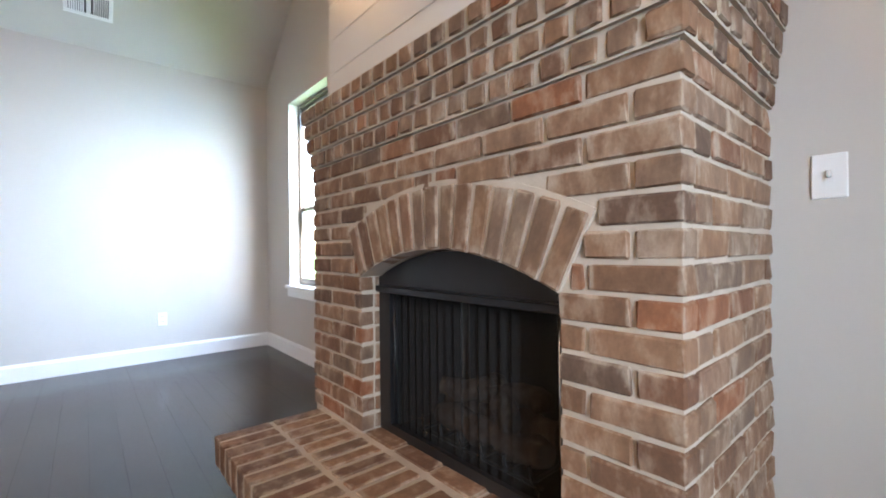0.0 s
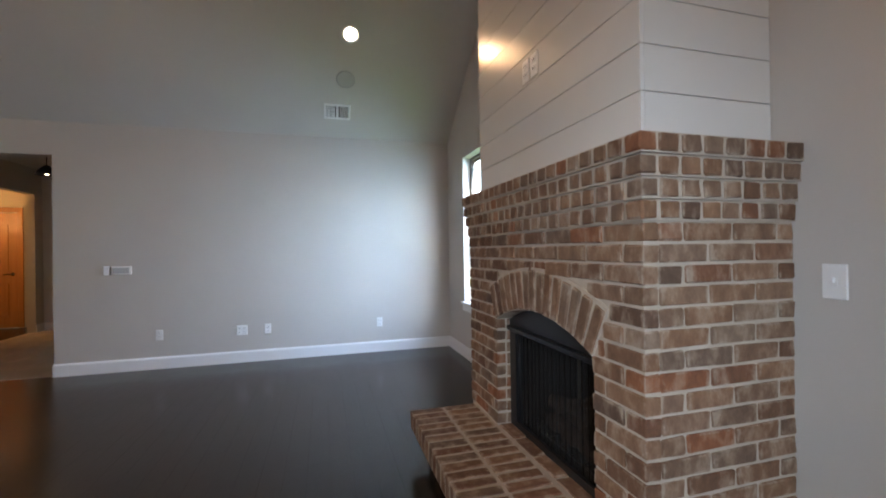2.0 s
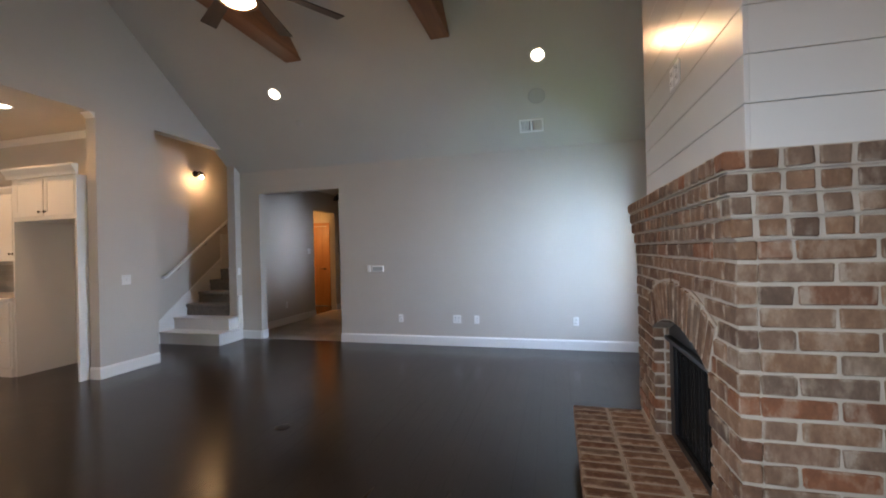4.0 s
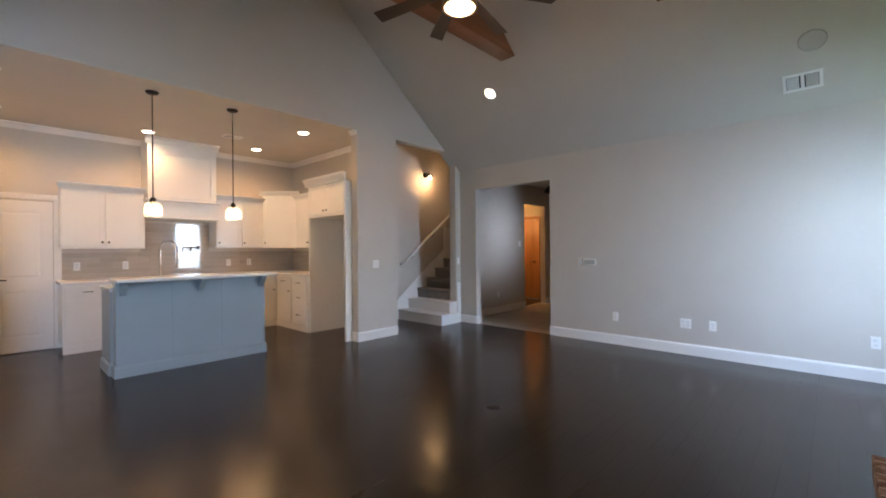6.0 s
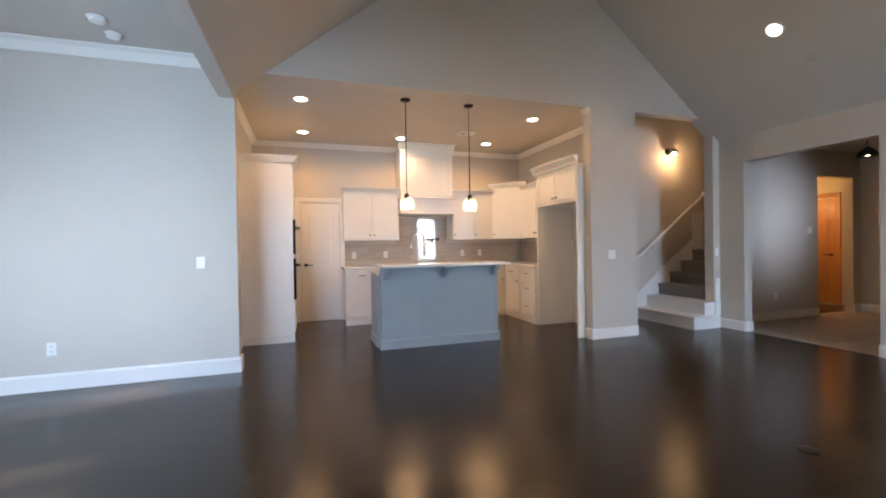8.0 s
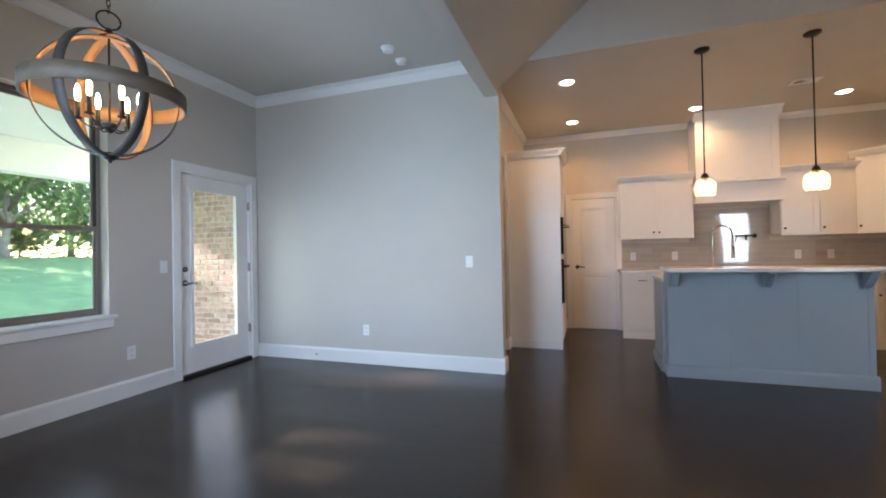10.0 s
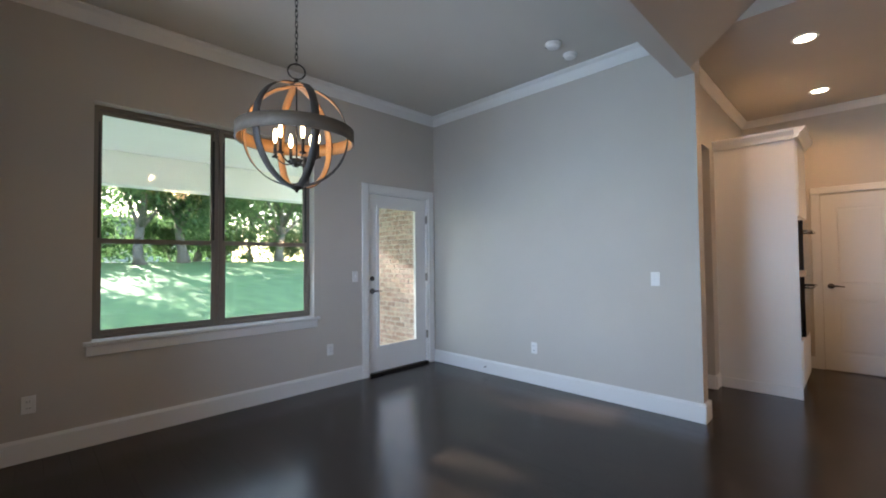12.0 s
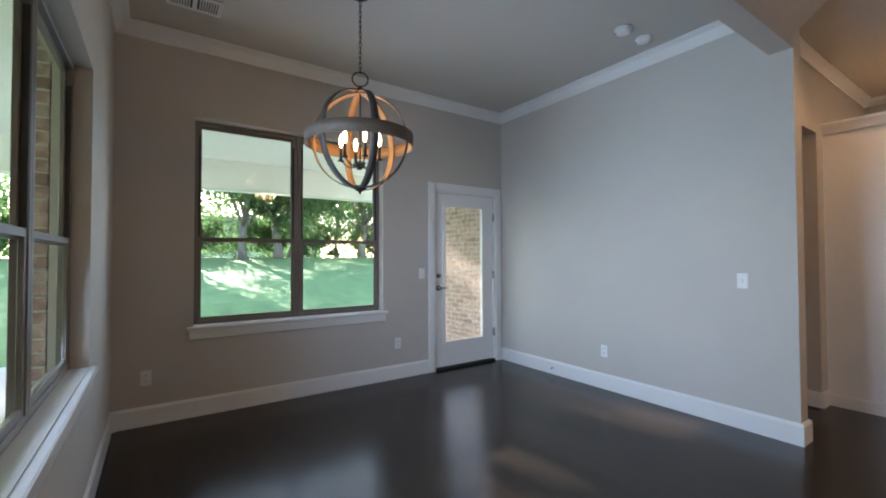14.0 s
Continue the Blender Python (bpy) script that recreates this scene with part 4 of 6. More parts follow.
lathe(bm, [(0.0, 3.105), (0.06, 3.108), (0.10, 3.118), (0.117, 3.132), (0.117, 3.139), (0, 3.139)], 32, (FXC, FYC, 0))
part("lens", bm, FANLENS, fan, "glowing round frosted lens")
for i in range(8):
    a = radians(12 + 45 * i)
    bm = bmesh.new()
    box(bm, 0.19, -0.062, -0.005, 0.80, 0.062, 0.005, 0.003)
    for q in bm.verts:
        q.co.y *= 0.72 + 0.28 * (q.co.x - 0.19) / 0.6
    m = Matrix.Translation((FXC, FYC, 3.29)) @ Matrix.Rotation(a, 4, "Z") @ Matrix.Rotation(radians(12), 4, "X")
    bl = part("blade", bm, BLADEWOOD, fan)
    bl.matrix_basis = m
    bm = bmesh.new()
    box(bm, 0.12, -0.022, -0.013, 0.27, 0.022, -0.0055, 0.002)
    part("blade_iron", bm, IRON, bl)
lamp("fan_lamp", "POINT", (FXC, FYC, 3.02), (FXC, FYC, 0), 2.8, WARM, 0.08)


# ---------- downlights, vents, speaker, detectors ----------
NORTH_TILT = -math.degrees(math.atan(PITCH))


def downlight(x, y, z, tilt, energy, spot=125):
    m = pose(x, y, z, tilt)
    root = thing("downlight", "white round recessed downlight, lit warm", "downlight", m, group="downlights")
    bm = bmesh.new()
    lathe(bm, [(0.066, -0.001), (0.086, -0.001), (0.088, -0.006), (0.082, -0.011), (0.068, -0.008), (0.066, -0.001)], 28)
    part("trim_ring", bm, PLASTIC, root)
    bm = bmesh.new()
    lathe(bm, [(0.0, -0.007), (0.066, -0.006), (0.066, -0.0012), (0, -0.0012)], 28)
    part("lens", bm, LENS, root, "glowing frosted lens")
    p = m @ Vector((0, 0, -0.03))
    q = m @ Vector((0, 0, -1))
    lamp("downlight_lamp", "SPOT", p, q, energy, WARM, 0.06, spot, 0.6)
    return root


def on_north(y):
    return N_Z + PITCH * (N_Y - y)


for x, y in ((-3.22, 2.946), (0.167, 2.92)):
    downlight(x, y, on_north(y), NORTH_TILT, 6.2, 128)
# unseen south-slope pair, mirrored from the north slope and added for warm light
for x, y in ((-3.22, -1.52), (0.167, -1.52)):
    downlight(x, y, S_Z + PITCH * (y - H_Y), -NORTH_TILT, 4.0)
for x, y in ((-5.285, -1.81), (-6.746, -1.80), (-6.746, -0.30), (-6.746, 1.20), (-5.285, 1.255)):
    downlight(x, y, KIT_Z, 0, 7.0, 152)


def vent(label, m, w=0.32, h=0.20, name="ceiling_vent"):
    root = thing(name, label, "vent", m)
    boxes("backing", SLOT, root, (-w / 2 + 0.02, -h / 2 + 0.02, -0.004, w / 2 - 0.02, h / 2 - 0.02, -0.001))
    bm = bmesh.new()
    for d in ((-w / 2, -h / 2, w / 2, -h / 2 + 0.028), (-w / 2, h / 2 - 0.028, w / 2, h / 2), (-w / 2, -h / 2 + 0.028, -w / 2 + 0.028, h / 2 - 0.028), (w / 2 - 0.028, -h / 2 + 0.028, w / 2, h / 2 - 0.028), (-0.014, -h / 2 + 0.028, 0.014, h / 2 - 0.028)):
        box(bm, d[0], d[1], -0.009, d[2], d[3], -0.0005, 0.002)
    part("frame", bm, PLASTIC, root)
    for s in (-1, 1):
        for i in range(7):
            x = s * (0.024 + (i + 0.5) * (w / 2 - 0.056) / 7)
            bm = bmesh.new()
            box(bm, -0.0065, -h / 2 + 0.029, -0.001, 0.0065, h / 2 - 0.029, 0.001)
            sl2 = part("slat", bm, PLASTIC, root)
            sl2.matrix_basis = pose(x, 0, -0.006, 0, 38 * s, 0)
    return root


vent("white louvred air vent in the sloped ceiling", pose(0.05, 3.63, on_north(3.63), NORTH_TILT), 0.30, 0.20)
vent("white louvred air vent in the nook ceiling", pose(-1.32, -4.86, NOOK_Z), 0.34, 0.20)
vent("small white louvred air vent in the kitchen ceiling", pose(-6.2, 0.62, KIT_Z, 0, 0, 90), 0.26, 0.16)

root = thing("ceiling_speaker", "round paintable in-ceiling speaker grille", "speaker", pose(0.132, 3.31, on_north(3.31), NORTH_TILT))
bm = bmesh.new()
lathe(bm, [(0.0, -0.005), (0.085, -0.005), (0.098, -0.008), (0.104, -0.004), (0.104, -0.0005), (0, -0.0005)], 32)
part("grille", bm, paint("grey_grille", (0.44, 0.42, 0.39), 0.7, 0.05, 500, 0.6), root)
root = thing("ceiling_speaker", "round paintable in-ceiling speaker grille", "speaker", pose(-3.10, 3.31, on_north(3.31), NORTH_TILT))
bm = bmesh.new()
lathe(bm, [(0.0, -0.005), (0.05, -0.005), (0.055, -0.0005), (0, -0.0005)], 32)
part("grille", bm, CEIL, root)

for (x, y), r, lab in (((-4.17, -3.345), 0.068, "round white smoke detector on the nook ceiling"), ((-4.44, -3.335), 0.062, "round white carbon monoxide alarm on the nook ceiling")):
    root = thing("smoke_detector", lab, "smoke detector", pose(x, y, NOOK_Z), group="detectors")
    bm = bmesh.new()
    lathe(bm, [(0.0, -0.040), (r * 0.55, -0.040), (r * 0.8, -0.034), (r * 0.86, -0.022), (r * 0.86, -0.018)], 28)
    part("cap", bm, PLASTIC, root)
    bm = bmesh.new()
    lathe(bm, [(0.0, -0.017), (r, -0.016), (r, -0.0005), (0, -0.0005)], 28)
    part("mounting_ring", bm, PLASTIC, root)
    boxes("vent_slot", SLOT, root, (-r * 0.4, -r * 0.9, -0.026, r * 0.4, -r * 0.80, -0.020))

root = thing("floor_outlet", "small dark round floor outlet cover", "floor outlet", pose(-1.79, 1.02, 0.0))
bm = bmesh.new()
lathe(bm, [(0.0, 0.006), (0.05, 0.006), (0.058, 0.003), (0.06, 0.0005), (0, 0.0005)], 28)
part("cover", bm, IRON, root)
boxes("lid", SLOT, root, (-0.03, -0.016, 0.0062, 0.03, 0.016, 0.008), bevel=0.001)

# ---------- chandelier ----------
CX, CY, CBOT = -2.26, -4.12, 1.745
CR, CZM = 0.335, 2.10
ch = placed("orb_chandelier", "round orb chandelier of weathered straps with lit candle bulbs", "chandelier", CX, CY, NOOK_Z)
# inner strap faces, more orange than the outer ones
ORBIN = paint("orange_strap_lining", (0.42, 0.22, 0.09), 0.5, 0.15, 60, 0.1)


def strap(plane_turn, r, wdt, th, mat, name, tilt=0.0, lining=None):
    """A flat hoop about the orb's centre, standing upright, turned about z."""
    bm = bmesh.new()
    n = 56
    rings = []
    for i in range(n):
        a = 2 * math.pi * i / n
        rr = []
        for dr, dw in ((0, -wdt / 2), (th, -wdt / 2), (th, wdt / 2), (0, wdt / 2)):
            rr.append(bm.verts.new(((r + dr) * math.cos(a), dw, (r + dr) * math.sin(a))))
        rings.append(rr)
    for i in range(n):
        a, b2 = rings[i], rings[(i + 1) % n]
        for j in range(4):
            f = bm.faces.new((a[j], a[(j + 1) % 4], b2[(j + 1) % 4], b2[j]))
            f.smooth = j in (1, 3)
            f.material_index = 1 if (lining and j == 3) else 0
    bmesh.ops.recalc_face_normals(bm, faces=bm.faces)
    me = mesh_of(bm, name, mat)
    if lining:
        me.materials.append(lining)
    ob = new(name, me)
    ob.parent = ch
    ob.matrix_parent_inverse = ch.matrix_basis.inverted()
    ob.matrix_basis = Matrix.Translation((CX, CY, CZM)) @ Matrix.Rotation(plane_turn, 4, "Z") @ Matrix.Rotation(tilt, 4, "X")
    return ob


strap(0, 0.355, 0.085, 0.010, ORBWOOD, "equator_band", radians(90), ORBIN)
DARKSTRAP = wood("dark_weathered_strap", [(0.25, (0.030, 0.025, 0.021)), (0.55, (0.05, 0.042, 0.035)), (0.8, (0.08, 0.066, 0.054))], 0, 0.55, 14, 0.3, False)
for turn, inset in ((23, 0.0), (83, 0.0065), (143, 0.013)):
    strap(radians(turn), CR - inset, 0.048, 0.006, DARKSTRAP, "meridian_band", 0, ORBIN)
bm = bmesh.new()
lathe(bm, [(0.0, CBOT - 0.015), (0.008, CBOT - 0.012), (0.010, CBOT), (0.03, CBOT + 0.01), (0.045, CBOT + 0.03), (0.04, CBOT + 0.042), (0, CBOT + 0.042)], 20, (CX, CY, 0))
part("bottom_finial", bm, IRON, ch)
bm = bmesh.new()
lathe(bm, [(0.0, 2.425), (0.04, 2.43), (0.045, 2.445), (0.02, 2.46), (0.010, 2.48), (0, 2.48)], 20, (CX, CY, 0))
tube(bm, [(CX, CY, 1.92), (CX, CY, 2.45)], 0.0055, 8)
part("centre_stem", bm, IRON, ch)
bm = bmesh.new()
tube(bm, [(CX + 0.05 * math.cos(a), CY - 0.02 * math.cos(a), 2.525 + 0.05 * math.sin(a)) for a in [2 * math.pi * i / 24 for i in range(24)]], 0.005, 8, True)
part("hanging_ring", bm, IRON, ch)
z = 2.565
i = 0
chain = bmesh.new()
while z < NOOK_Z - 0.03:
    pts = []
    for j in range(12):
        a = 2 * math.pi * j / 12
        u, v = 0.009 * math.cos(a), 0.023 * math.sin(a)
        pts.append((CX + (u if i % 2 else 0), CY + (0 if i % 2 else u), z + 0.02 + v))
    tube(chain, pts, 0.0026, 5, True)
    z += 0.036
    i += 1
part("chain", chain, IRON, ch)
bm = bmesh.new()
lathe(bm, [(0.0, NOOK_Z - 0.03), (0.03, NOOK_Z - 0.028), (0.062, NOOK_Z - 0.012), (0.065, NOOK_Z - 0.0006), (0, NOOK_Z - 0.0006)], 28, (CX, CY, 0))
part("ceiling_canopy", bm, IRON, ch)
bm = bmesh.new()
lathe(bm, [(0.0, 1.895), (0.012, 1.9), (0.03, 1.925), (0.04, 1.945), (0.02, 1.955), (0, 1.955)], 20, (CX, CY, 0))
part("hub", bm, IRON, ch)
for i in range(6):
    a = radians(20 + 60 * i)
    ex, ey = CX + 0.135 * math.cos(a), CY + 0.135 * math.sin(a)
    bm = bmesh.new()
    tube(bm, [(CX + 0.135 * f * math.cos(a), CY + 0.135 * f * math.sin(a), 1.935 - 0.035 * math.sin(f * math.pi) + 0.03 * f) for f in [j / 8 for j in range(9)]], 0.0045, 6)
    lathe(bm, [(0.0, 1.955), (0.02, 1.96), (0.022, 1.968), (0, 1.968)], 14, (ex, ey, 0))
    arm = part("arm", bm, IRON, ch)
    bm = bmesh.new()
    lathe(bm, [(0.0, 1.968), (0.0105, 1.968), (0.0105, 2.05), (0.008, 2.055), (0, 2.055)], 14, (ex, ey, 0))
    part("candle_sleeve", bm, IRON, arm)
    bm = bmesh.new()
    lathe(bm, [(0.0, 2.055), (0.008, 2.06), (0.0125, 2.082), (0.012, 2.118), (0.006, 2.142), (0, 2.15)], 14, (ex, ey, 0))
    part("bulb", bm, BULB, arm, "glowing tubular bulb")
lamp("chandelier_lamp", "POINT", (CX, CY, 2.10), (CX, CY, 0), 0.7, (1.0, 0.66, 0.34), 0.09)

# ---------- kitchen ----------
def shaker(root, nm, x0, x1, z0, z1, y=-0.02, mat=None, pull=None):
    """Framed front with a recessed panel; front towards -y."""
    mat = mat or CAB
    bm = bmesh.new()
    r = 0.055 if (z1 - z0) > 0.3 else 0.035
    box(bm, x0 + 0.0015, y + 0.006, z0 + 0.0015, x1 - 0.0015, y + 0.019, z1 - 0.0015)
    wall_boxes(bm, "y", y, y + 0.0055, x0 + 0.0015, x1 - 0.0015, z0 + 0.0015, z1 - 0.0015, [(x0 + r, x1 - r, z0 + r, z1 - r)])
    ob = part(nm, bm, mat, root)
    if pull:
        kind, px, pz = pull
        bm = bmesh.new()
        if kind == "knob":
            lathe(bm, [(0, 0), (0.006, 0), (0.006, 0.014), (0.014, 0.019), (0.013, 0.028), (0, 0.030)], 14)
            bmesh.ops.transform(bm, matrix=pose(px, y, pz, 90), verts=bm.verts)
        else:
            tube(bm, [(px - 0.05, y, pz), (px - 0.05, y - 0.026, pz), (px + 0.05, y - 0.026, pz), (px + 0.05, y, pz)], 0.005, 8)
        part("handle", bm, LEVER, ob, "dark nickel pull")
    return ob


def base_cabinet(at, w, fronts, label):
    root = thing("base_cabinet", label, "cabinet", at, group="base cabinets")
    boxes("body", CAB, root, (0, 0.0, 0.10, w, 0.60, 0.88))
    boxes("plinth", CAB, root, (0, -0.012, 0.0, w, 0.05, 0.10), bevel=0.003)
    for nm, a, b2, c, d, pull in fronts:
        shaker(root, nm, a, b2, c, d, pull=pull)
    return root


def drawer_door(w):
    return [("drawer_front", 0.02, w - 0.02, 0.70, 0.865, ("bar", w / 2, 0.785)), ("door", 0.02, w - 0.02, 0.12, 0.685, ("knob", w - 0.06, 0.63))]


def drawers(w):
    hs = (0.12, 0.40, 0.685, 0.865)
    return [("drawer_front", 0.02, w - 0.02, a + 0.006, b2, ("bar", w / 2, (a + b2) / 2)) for a, b2 in zip(hs, hs[1:])]


BX = K_X + 0.62
for y0, w in ((-1.20, 0.50), (-0.70, 0.75), (0.05, 0.75), (0.80, 0.77)):
    base_cabinet(pose(BX, y0, 0, 0, 0, 90), w, drawer_door(w), "white shaker base cabinet with a drawer over a door")
BY = K_N - 0.64
base_cabinet(pose(-6.84, BY, 0), 0.55, drawer_door(0.55), "white shaker base cabinet with a drawer over a door")
base_cabinet(pose(-6.29, BY, 0), 0.50, drawers(0.50), "white shaker base cabinet with a stack of drawers")
top = thing("kitchen_counter", "white quartz worktop on the white base cabinets", "countertop", pose(BX, 0.5, 0.88))
WORLD_ROOTS.add(top.name)
bm = bmesh.new()
prism(bm, [(K_X + 0.001, -1.22), (BX + 0.025, -1.22), (BX + 0.025, BY - 0.025), (-5.79, BY - 0.025), (-5.79, K_N - 0.001), (K_X + 0.001, K_N - 0.001)], 2, 0.881, 0.918)
bmesh.ops.bevel(bm, geom=bm.edges[:], offset=0.003, segments=1, affect="EDGES")
part("slab", bm, QUARTZ, top)


def wall_cabinet(at, w, h, doors, label, depth=0.33, crown=0.08):
    root = thing("wall_cabinet", label, "cabinet", at, group="wall cabinets")
    boxes("body", CAB, root, (0, 0, 0, w, depth - 0.002, h))
    boxes("light_rail", CAB, root, (0.0, -0.016, -0.03, w, 0.004, -0.0005), bevel=0.002)
    dw = w / doors
    for i in range(doors):
        kx = dw * (i + 1) - 0.035 if (i % 2 == 0 and doors > 1) else dw * i + 0.035
        shaker(root, "door", dw * i + 0.008, dw * (i + 1) - 0.008, 0.008, h - 0.01, pull=("knob", kx, 0.06))
    bm = bmesh.new()
    prof = [(0.0, h + 0.0005), (-0.025, h + 0.0005), (-0.03, h + 0.02), (-0.06, h + crown - 0.02), (-0.065, h + crown), (0.0, h + crown)]
    prism(bm, prof, 0, -0.03 if crown else 0, w + 0.03)
    part("crown", bm, CAB, root, "white crown on the cabinet top")
    return root


UX = K_X + 0.335
wall_cabinet(pose(UX, -1.19, 1.375, 0, 0, 90), 0.92, 0.775, 2, "white shaker wall cabinet with two doors and a crown")
wall_cabinet(pose(UX, 0.70, 1.375, 0, 0, 90), 0.40, 0.775, 1, "white shaker wall cabinet beside the range hood")
wall_cabinet(pose(UX, 1.10, 1.375, 0, 0, 90), 0.37, 0.775, 1, "white shaker wall cabinet beside the corner unit")
wall_cabinet(pose(-6.72, K_N - 0.335, 1.375), 0.93, 0.82, 2, "white shaker wall cabinet beside the fridge bay")
# diagonal corner unit
root = thing("corner_cabinet", "taller white shaker cabinet set across the corner", "cabinet", pose(UX, 1.472, 1.375, 0, 0, 45))
dwid = 0.585
boxes("body", CAB, root, (0, 0, 0, dwid, 0.30, 0.90))
boxes("light_rail", CAB, root, (0, -0.016, -0.03, dwid, 0.004, -0.0005), bevel=0.002)
shaker(root, "door", 0.01, dwid - 0.01, 0.01, 0.885, pull=("knob", 0.05, 0.06))
bm = bmesh.new()
prism(bm, [(0.0, 0.901), (-0.03, 0.901), (-0.06, 0.955), (-0.065, 0.975), (0.0, 0.975)], 0, -0.05, dwid + 0.05)
part("crown", bm, CAB, root)

# hood
hood = placed("range_hood", "white panelled range hood box with mantel ledges", "range hood", K_X + 0.25, 0.21, 1.78)
h0, h1, hx = -0.265, 0.685, K_X + 0.48
boxes("chimney", CAB, hood, (K_X + 0.001, h0 + 0.015, 2.07, hx - 0.05, h1 - 0.015, KIT_Z - 0.001))
bm = bmesh.new()
for d in ((h0 + 0.012, 2.10, h0 + 0.09, KIT_Z - 0.09), (h1 - 0.09, 2.10, h1 - 0.012, KIT_Z - 0.09), (h0 + 0.09, 2.10, h1 - 0.09, 2.16), (h0 + 0.09, KIT_Z - 0.24, h1 - 0.09, KIT_Z - 0.09)):
    box(bm, hx - 0.0495, d[0], d[1], hx - 0.038, d[2], d[3])
part("front_frame", bm, CAB, hood)
boxes("valance", CAB, hood, (K_X + 0.001, h0, 1.81, hx, h1, 2.045))
boxes("mantel_ledge", CAB, hood, (K_X + 0.001, h0 - 0.03, 2.0455, hx + 0.03, h1 + 0.03, 2.0695), bevel=0.005)
boxes("bottom_ledge", CAB, hood, (K_X + 0.001, h0 - 0.02, 1.785, hx + 0.02, h1 + 0.02, 1.8095), bevel=0.005)
bm = bmesh.new()
crown_run(bm, "x", hx - 0.05, h0 - 0.02, h1 + 0.02, 1, KIT_Z - 0.001)
part("crown", bm, CAB, hood)
# pot filler
root = thing("pot_filler", "jointed nickel pot filler tap on the backsplash", "tap", pose(K_X + 0.012, 0.52, 1.36, 0, 0, 90))
bm = bmesh.new()
lathe(bm, [(0, 0), (0.03, 0), (0.03, 0.008), (0.012, 0.012), (0.012, 0.05), (0, 0.05)], 16)
bmesh.ops.transform(bm, matrix=pose(0, 0, 0, 90), verts=bm.verts)
tube(bm, [(0, -0.045, 0), (-0.12, -0.07, 0.0), (-0.24, -0.09, 0.0), (-0.25, -0.095, -0.08)], 0.010, 8)
tube(bm, [(-0.12, -0.07, 0.02), (-0.12, -0.07, -0.06)], 0.013, 8)
part("arm", bm, LEVER, root)

# fridge bay
bay = placed("fridge_bay", "white empty refrigerator bay with cabinet above", "cabinet", -5.27, 1.85, 0)
boxes("side_panel", CAB, bay, (-5.78, 1.60, 0.0, -5.755, K_N - 0.001, 2.29))
boxes("side_panel", CAB, bay, (-4.80, 1.60, 0.0, -4.772, K_N - 0.001, 2.29))
boxes("upper_body", CAB, bay, (-5.7545, 1.62, 1.81, -4.8005, K_N - 0.001, 2.29))
upper = part("face_rail", (lambda b3: (box(b3, -5.7545, 1.602, 1.80, -4.8005, 1.6195, 1.84), b3)[1])(bmesh.new()), CAB, bay)
for i in range(2):
    w = 0.477
    d = shaker(bay, "door", 0, w - 0.006, 0, 0.435, y=0.0, pull=("knob", (w - 0.045) if i == 0 else 0.04, 0.05))
    d.matrix_parent_inverse = bay.matrix_basis.inverted()
    d.matrix_basis = pose(-5.7545 + i * w + 0.003, 1.598, 1.845)
bm = bmesh.new()
prism(bm, [(1.60, 2.2905), (1.575, 2.2905), (1.57, 2.32), (1.53, 2.38), (1.525, 2.40), (1.60, 2.40)], 0, -5.84, -4.74)
part("crown", bm, CAB, bay)

# tall oven cabinet
oven = placed("oven_tower", "tall white cabinet with black built-in double ovens", "cabinet", -6.35, -2.18, 0)
boxes("body", CAB, oven, (-6.72, K_S + 0.001, 0.10, -5.985, -1.95, 2.36))
boxes("side_panel", CAB, oven, (-5.9845, K_S + 0.001, 0.0, -5.965, -1.945, 2.36))
boxes("plinth", CAB, oven, (-6.72, K_S + 0.001, 0.0, -5.985, -1.97, 0.0995))
boxes("base_trim", TRIM, oven, (-5.9645, K_S + 0.001, 0.0, -5.952, -1.94, 0.10), bevel=0.003)
bm = bmesh.new()
prism(bm, [(-1.945, 2.3605), (-1.92, 2.3605), (-1.91, 2.39), (-1.87, 2.43), (-1.865, 2.45), (-1.945, 2.45)], 0, -6.72, -5.90)
prism(bm, [(-5.965, 2.3605), (-5.94, 2.3605), (-5.93, 2.39), (-5.90, 2.43), (-5.895, 2.45), (-5.965, 2.45)], 1, K_S + 0.001, -1.9455)
part("crown", bm, CAB, oven)
OVENGLASS = paint("black_oven_glass", (0.01, 0.01, 0.011), 0.07, 0.1, 40, 0)
for z0, z1 in ((0.55, 1.10), (1.16, 1.62)):
    o = boxes("oven", OVENGLASS, oven, (-6.66, -1.9495, z0, -6.05, -1.915, z1), bevel=0.004)
    bm = bmesh.new()
    tube(bm, [(-6.60, -1.915, z1 - 0.1), (-6.60, -1.865, z1 - 0.1), (-6.10, -1.865, z1 - 0.1), (-6.10, -1.915, z1 - 0.1)], 0.009, 8)
    part("handle", bm, CHROME, o, "steel bar handle")
for nm, z0, z1 in (("drawer_front", 0.12, 0.52), ("door", 1.66, 2.34)):
    boxes(nm, CAB, oven, (-6.70, -1.9495, z0, -6.01, -1.931, z1), bevel=0.003)

# island
isl = placed("kitchen_island", "slate blue kitchen island with raised white quartz bar top", "kitchen island", -5.45, -0.17, 0)
iy0, iy1, ix = -0.935, 0.59, -5.10
boxes("bar_wall", BLUE, isl, (ix - 0.16, iy0, 0.0, ix, iy1, 0.9915))
boxes("sink_side", BLUE, isl, (-5.78, iy0 - 0.02, 0.0, ix - 0.1605, iy1, 0.88))
boxes("sink_counter", QUARTZ, isl, (-5.80, iy0 - 0.03, 0.881, ix - 0.161, iy1 + 0.02, 0.918), bevel=0.003)
bm = bmesh.new()
base_run(bm, "x", ix, iy0 - 0.018, iy1 + 0.018, 1, 0.12, 0.018)
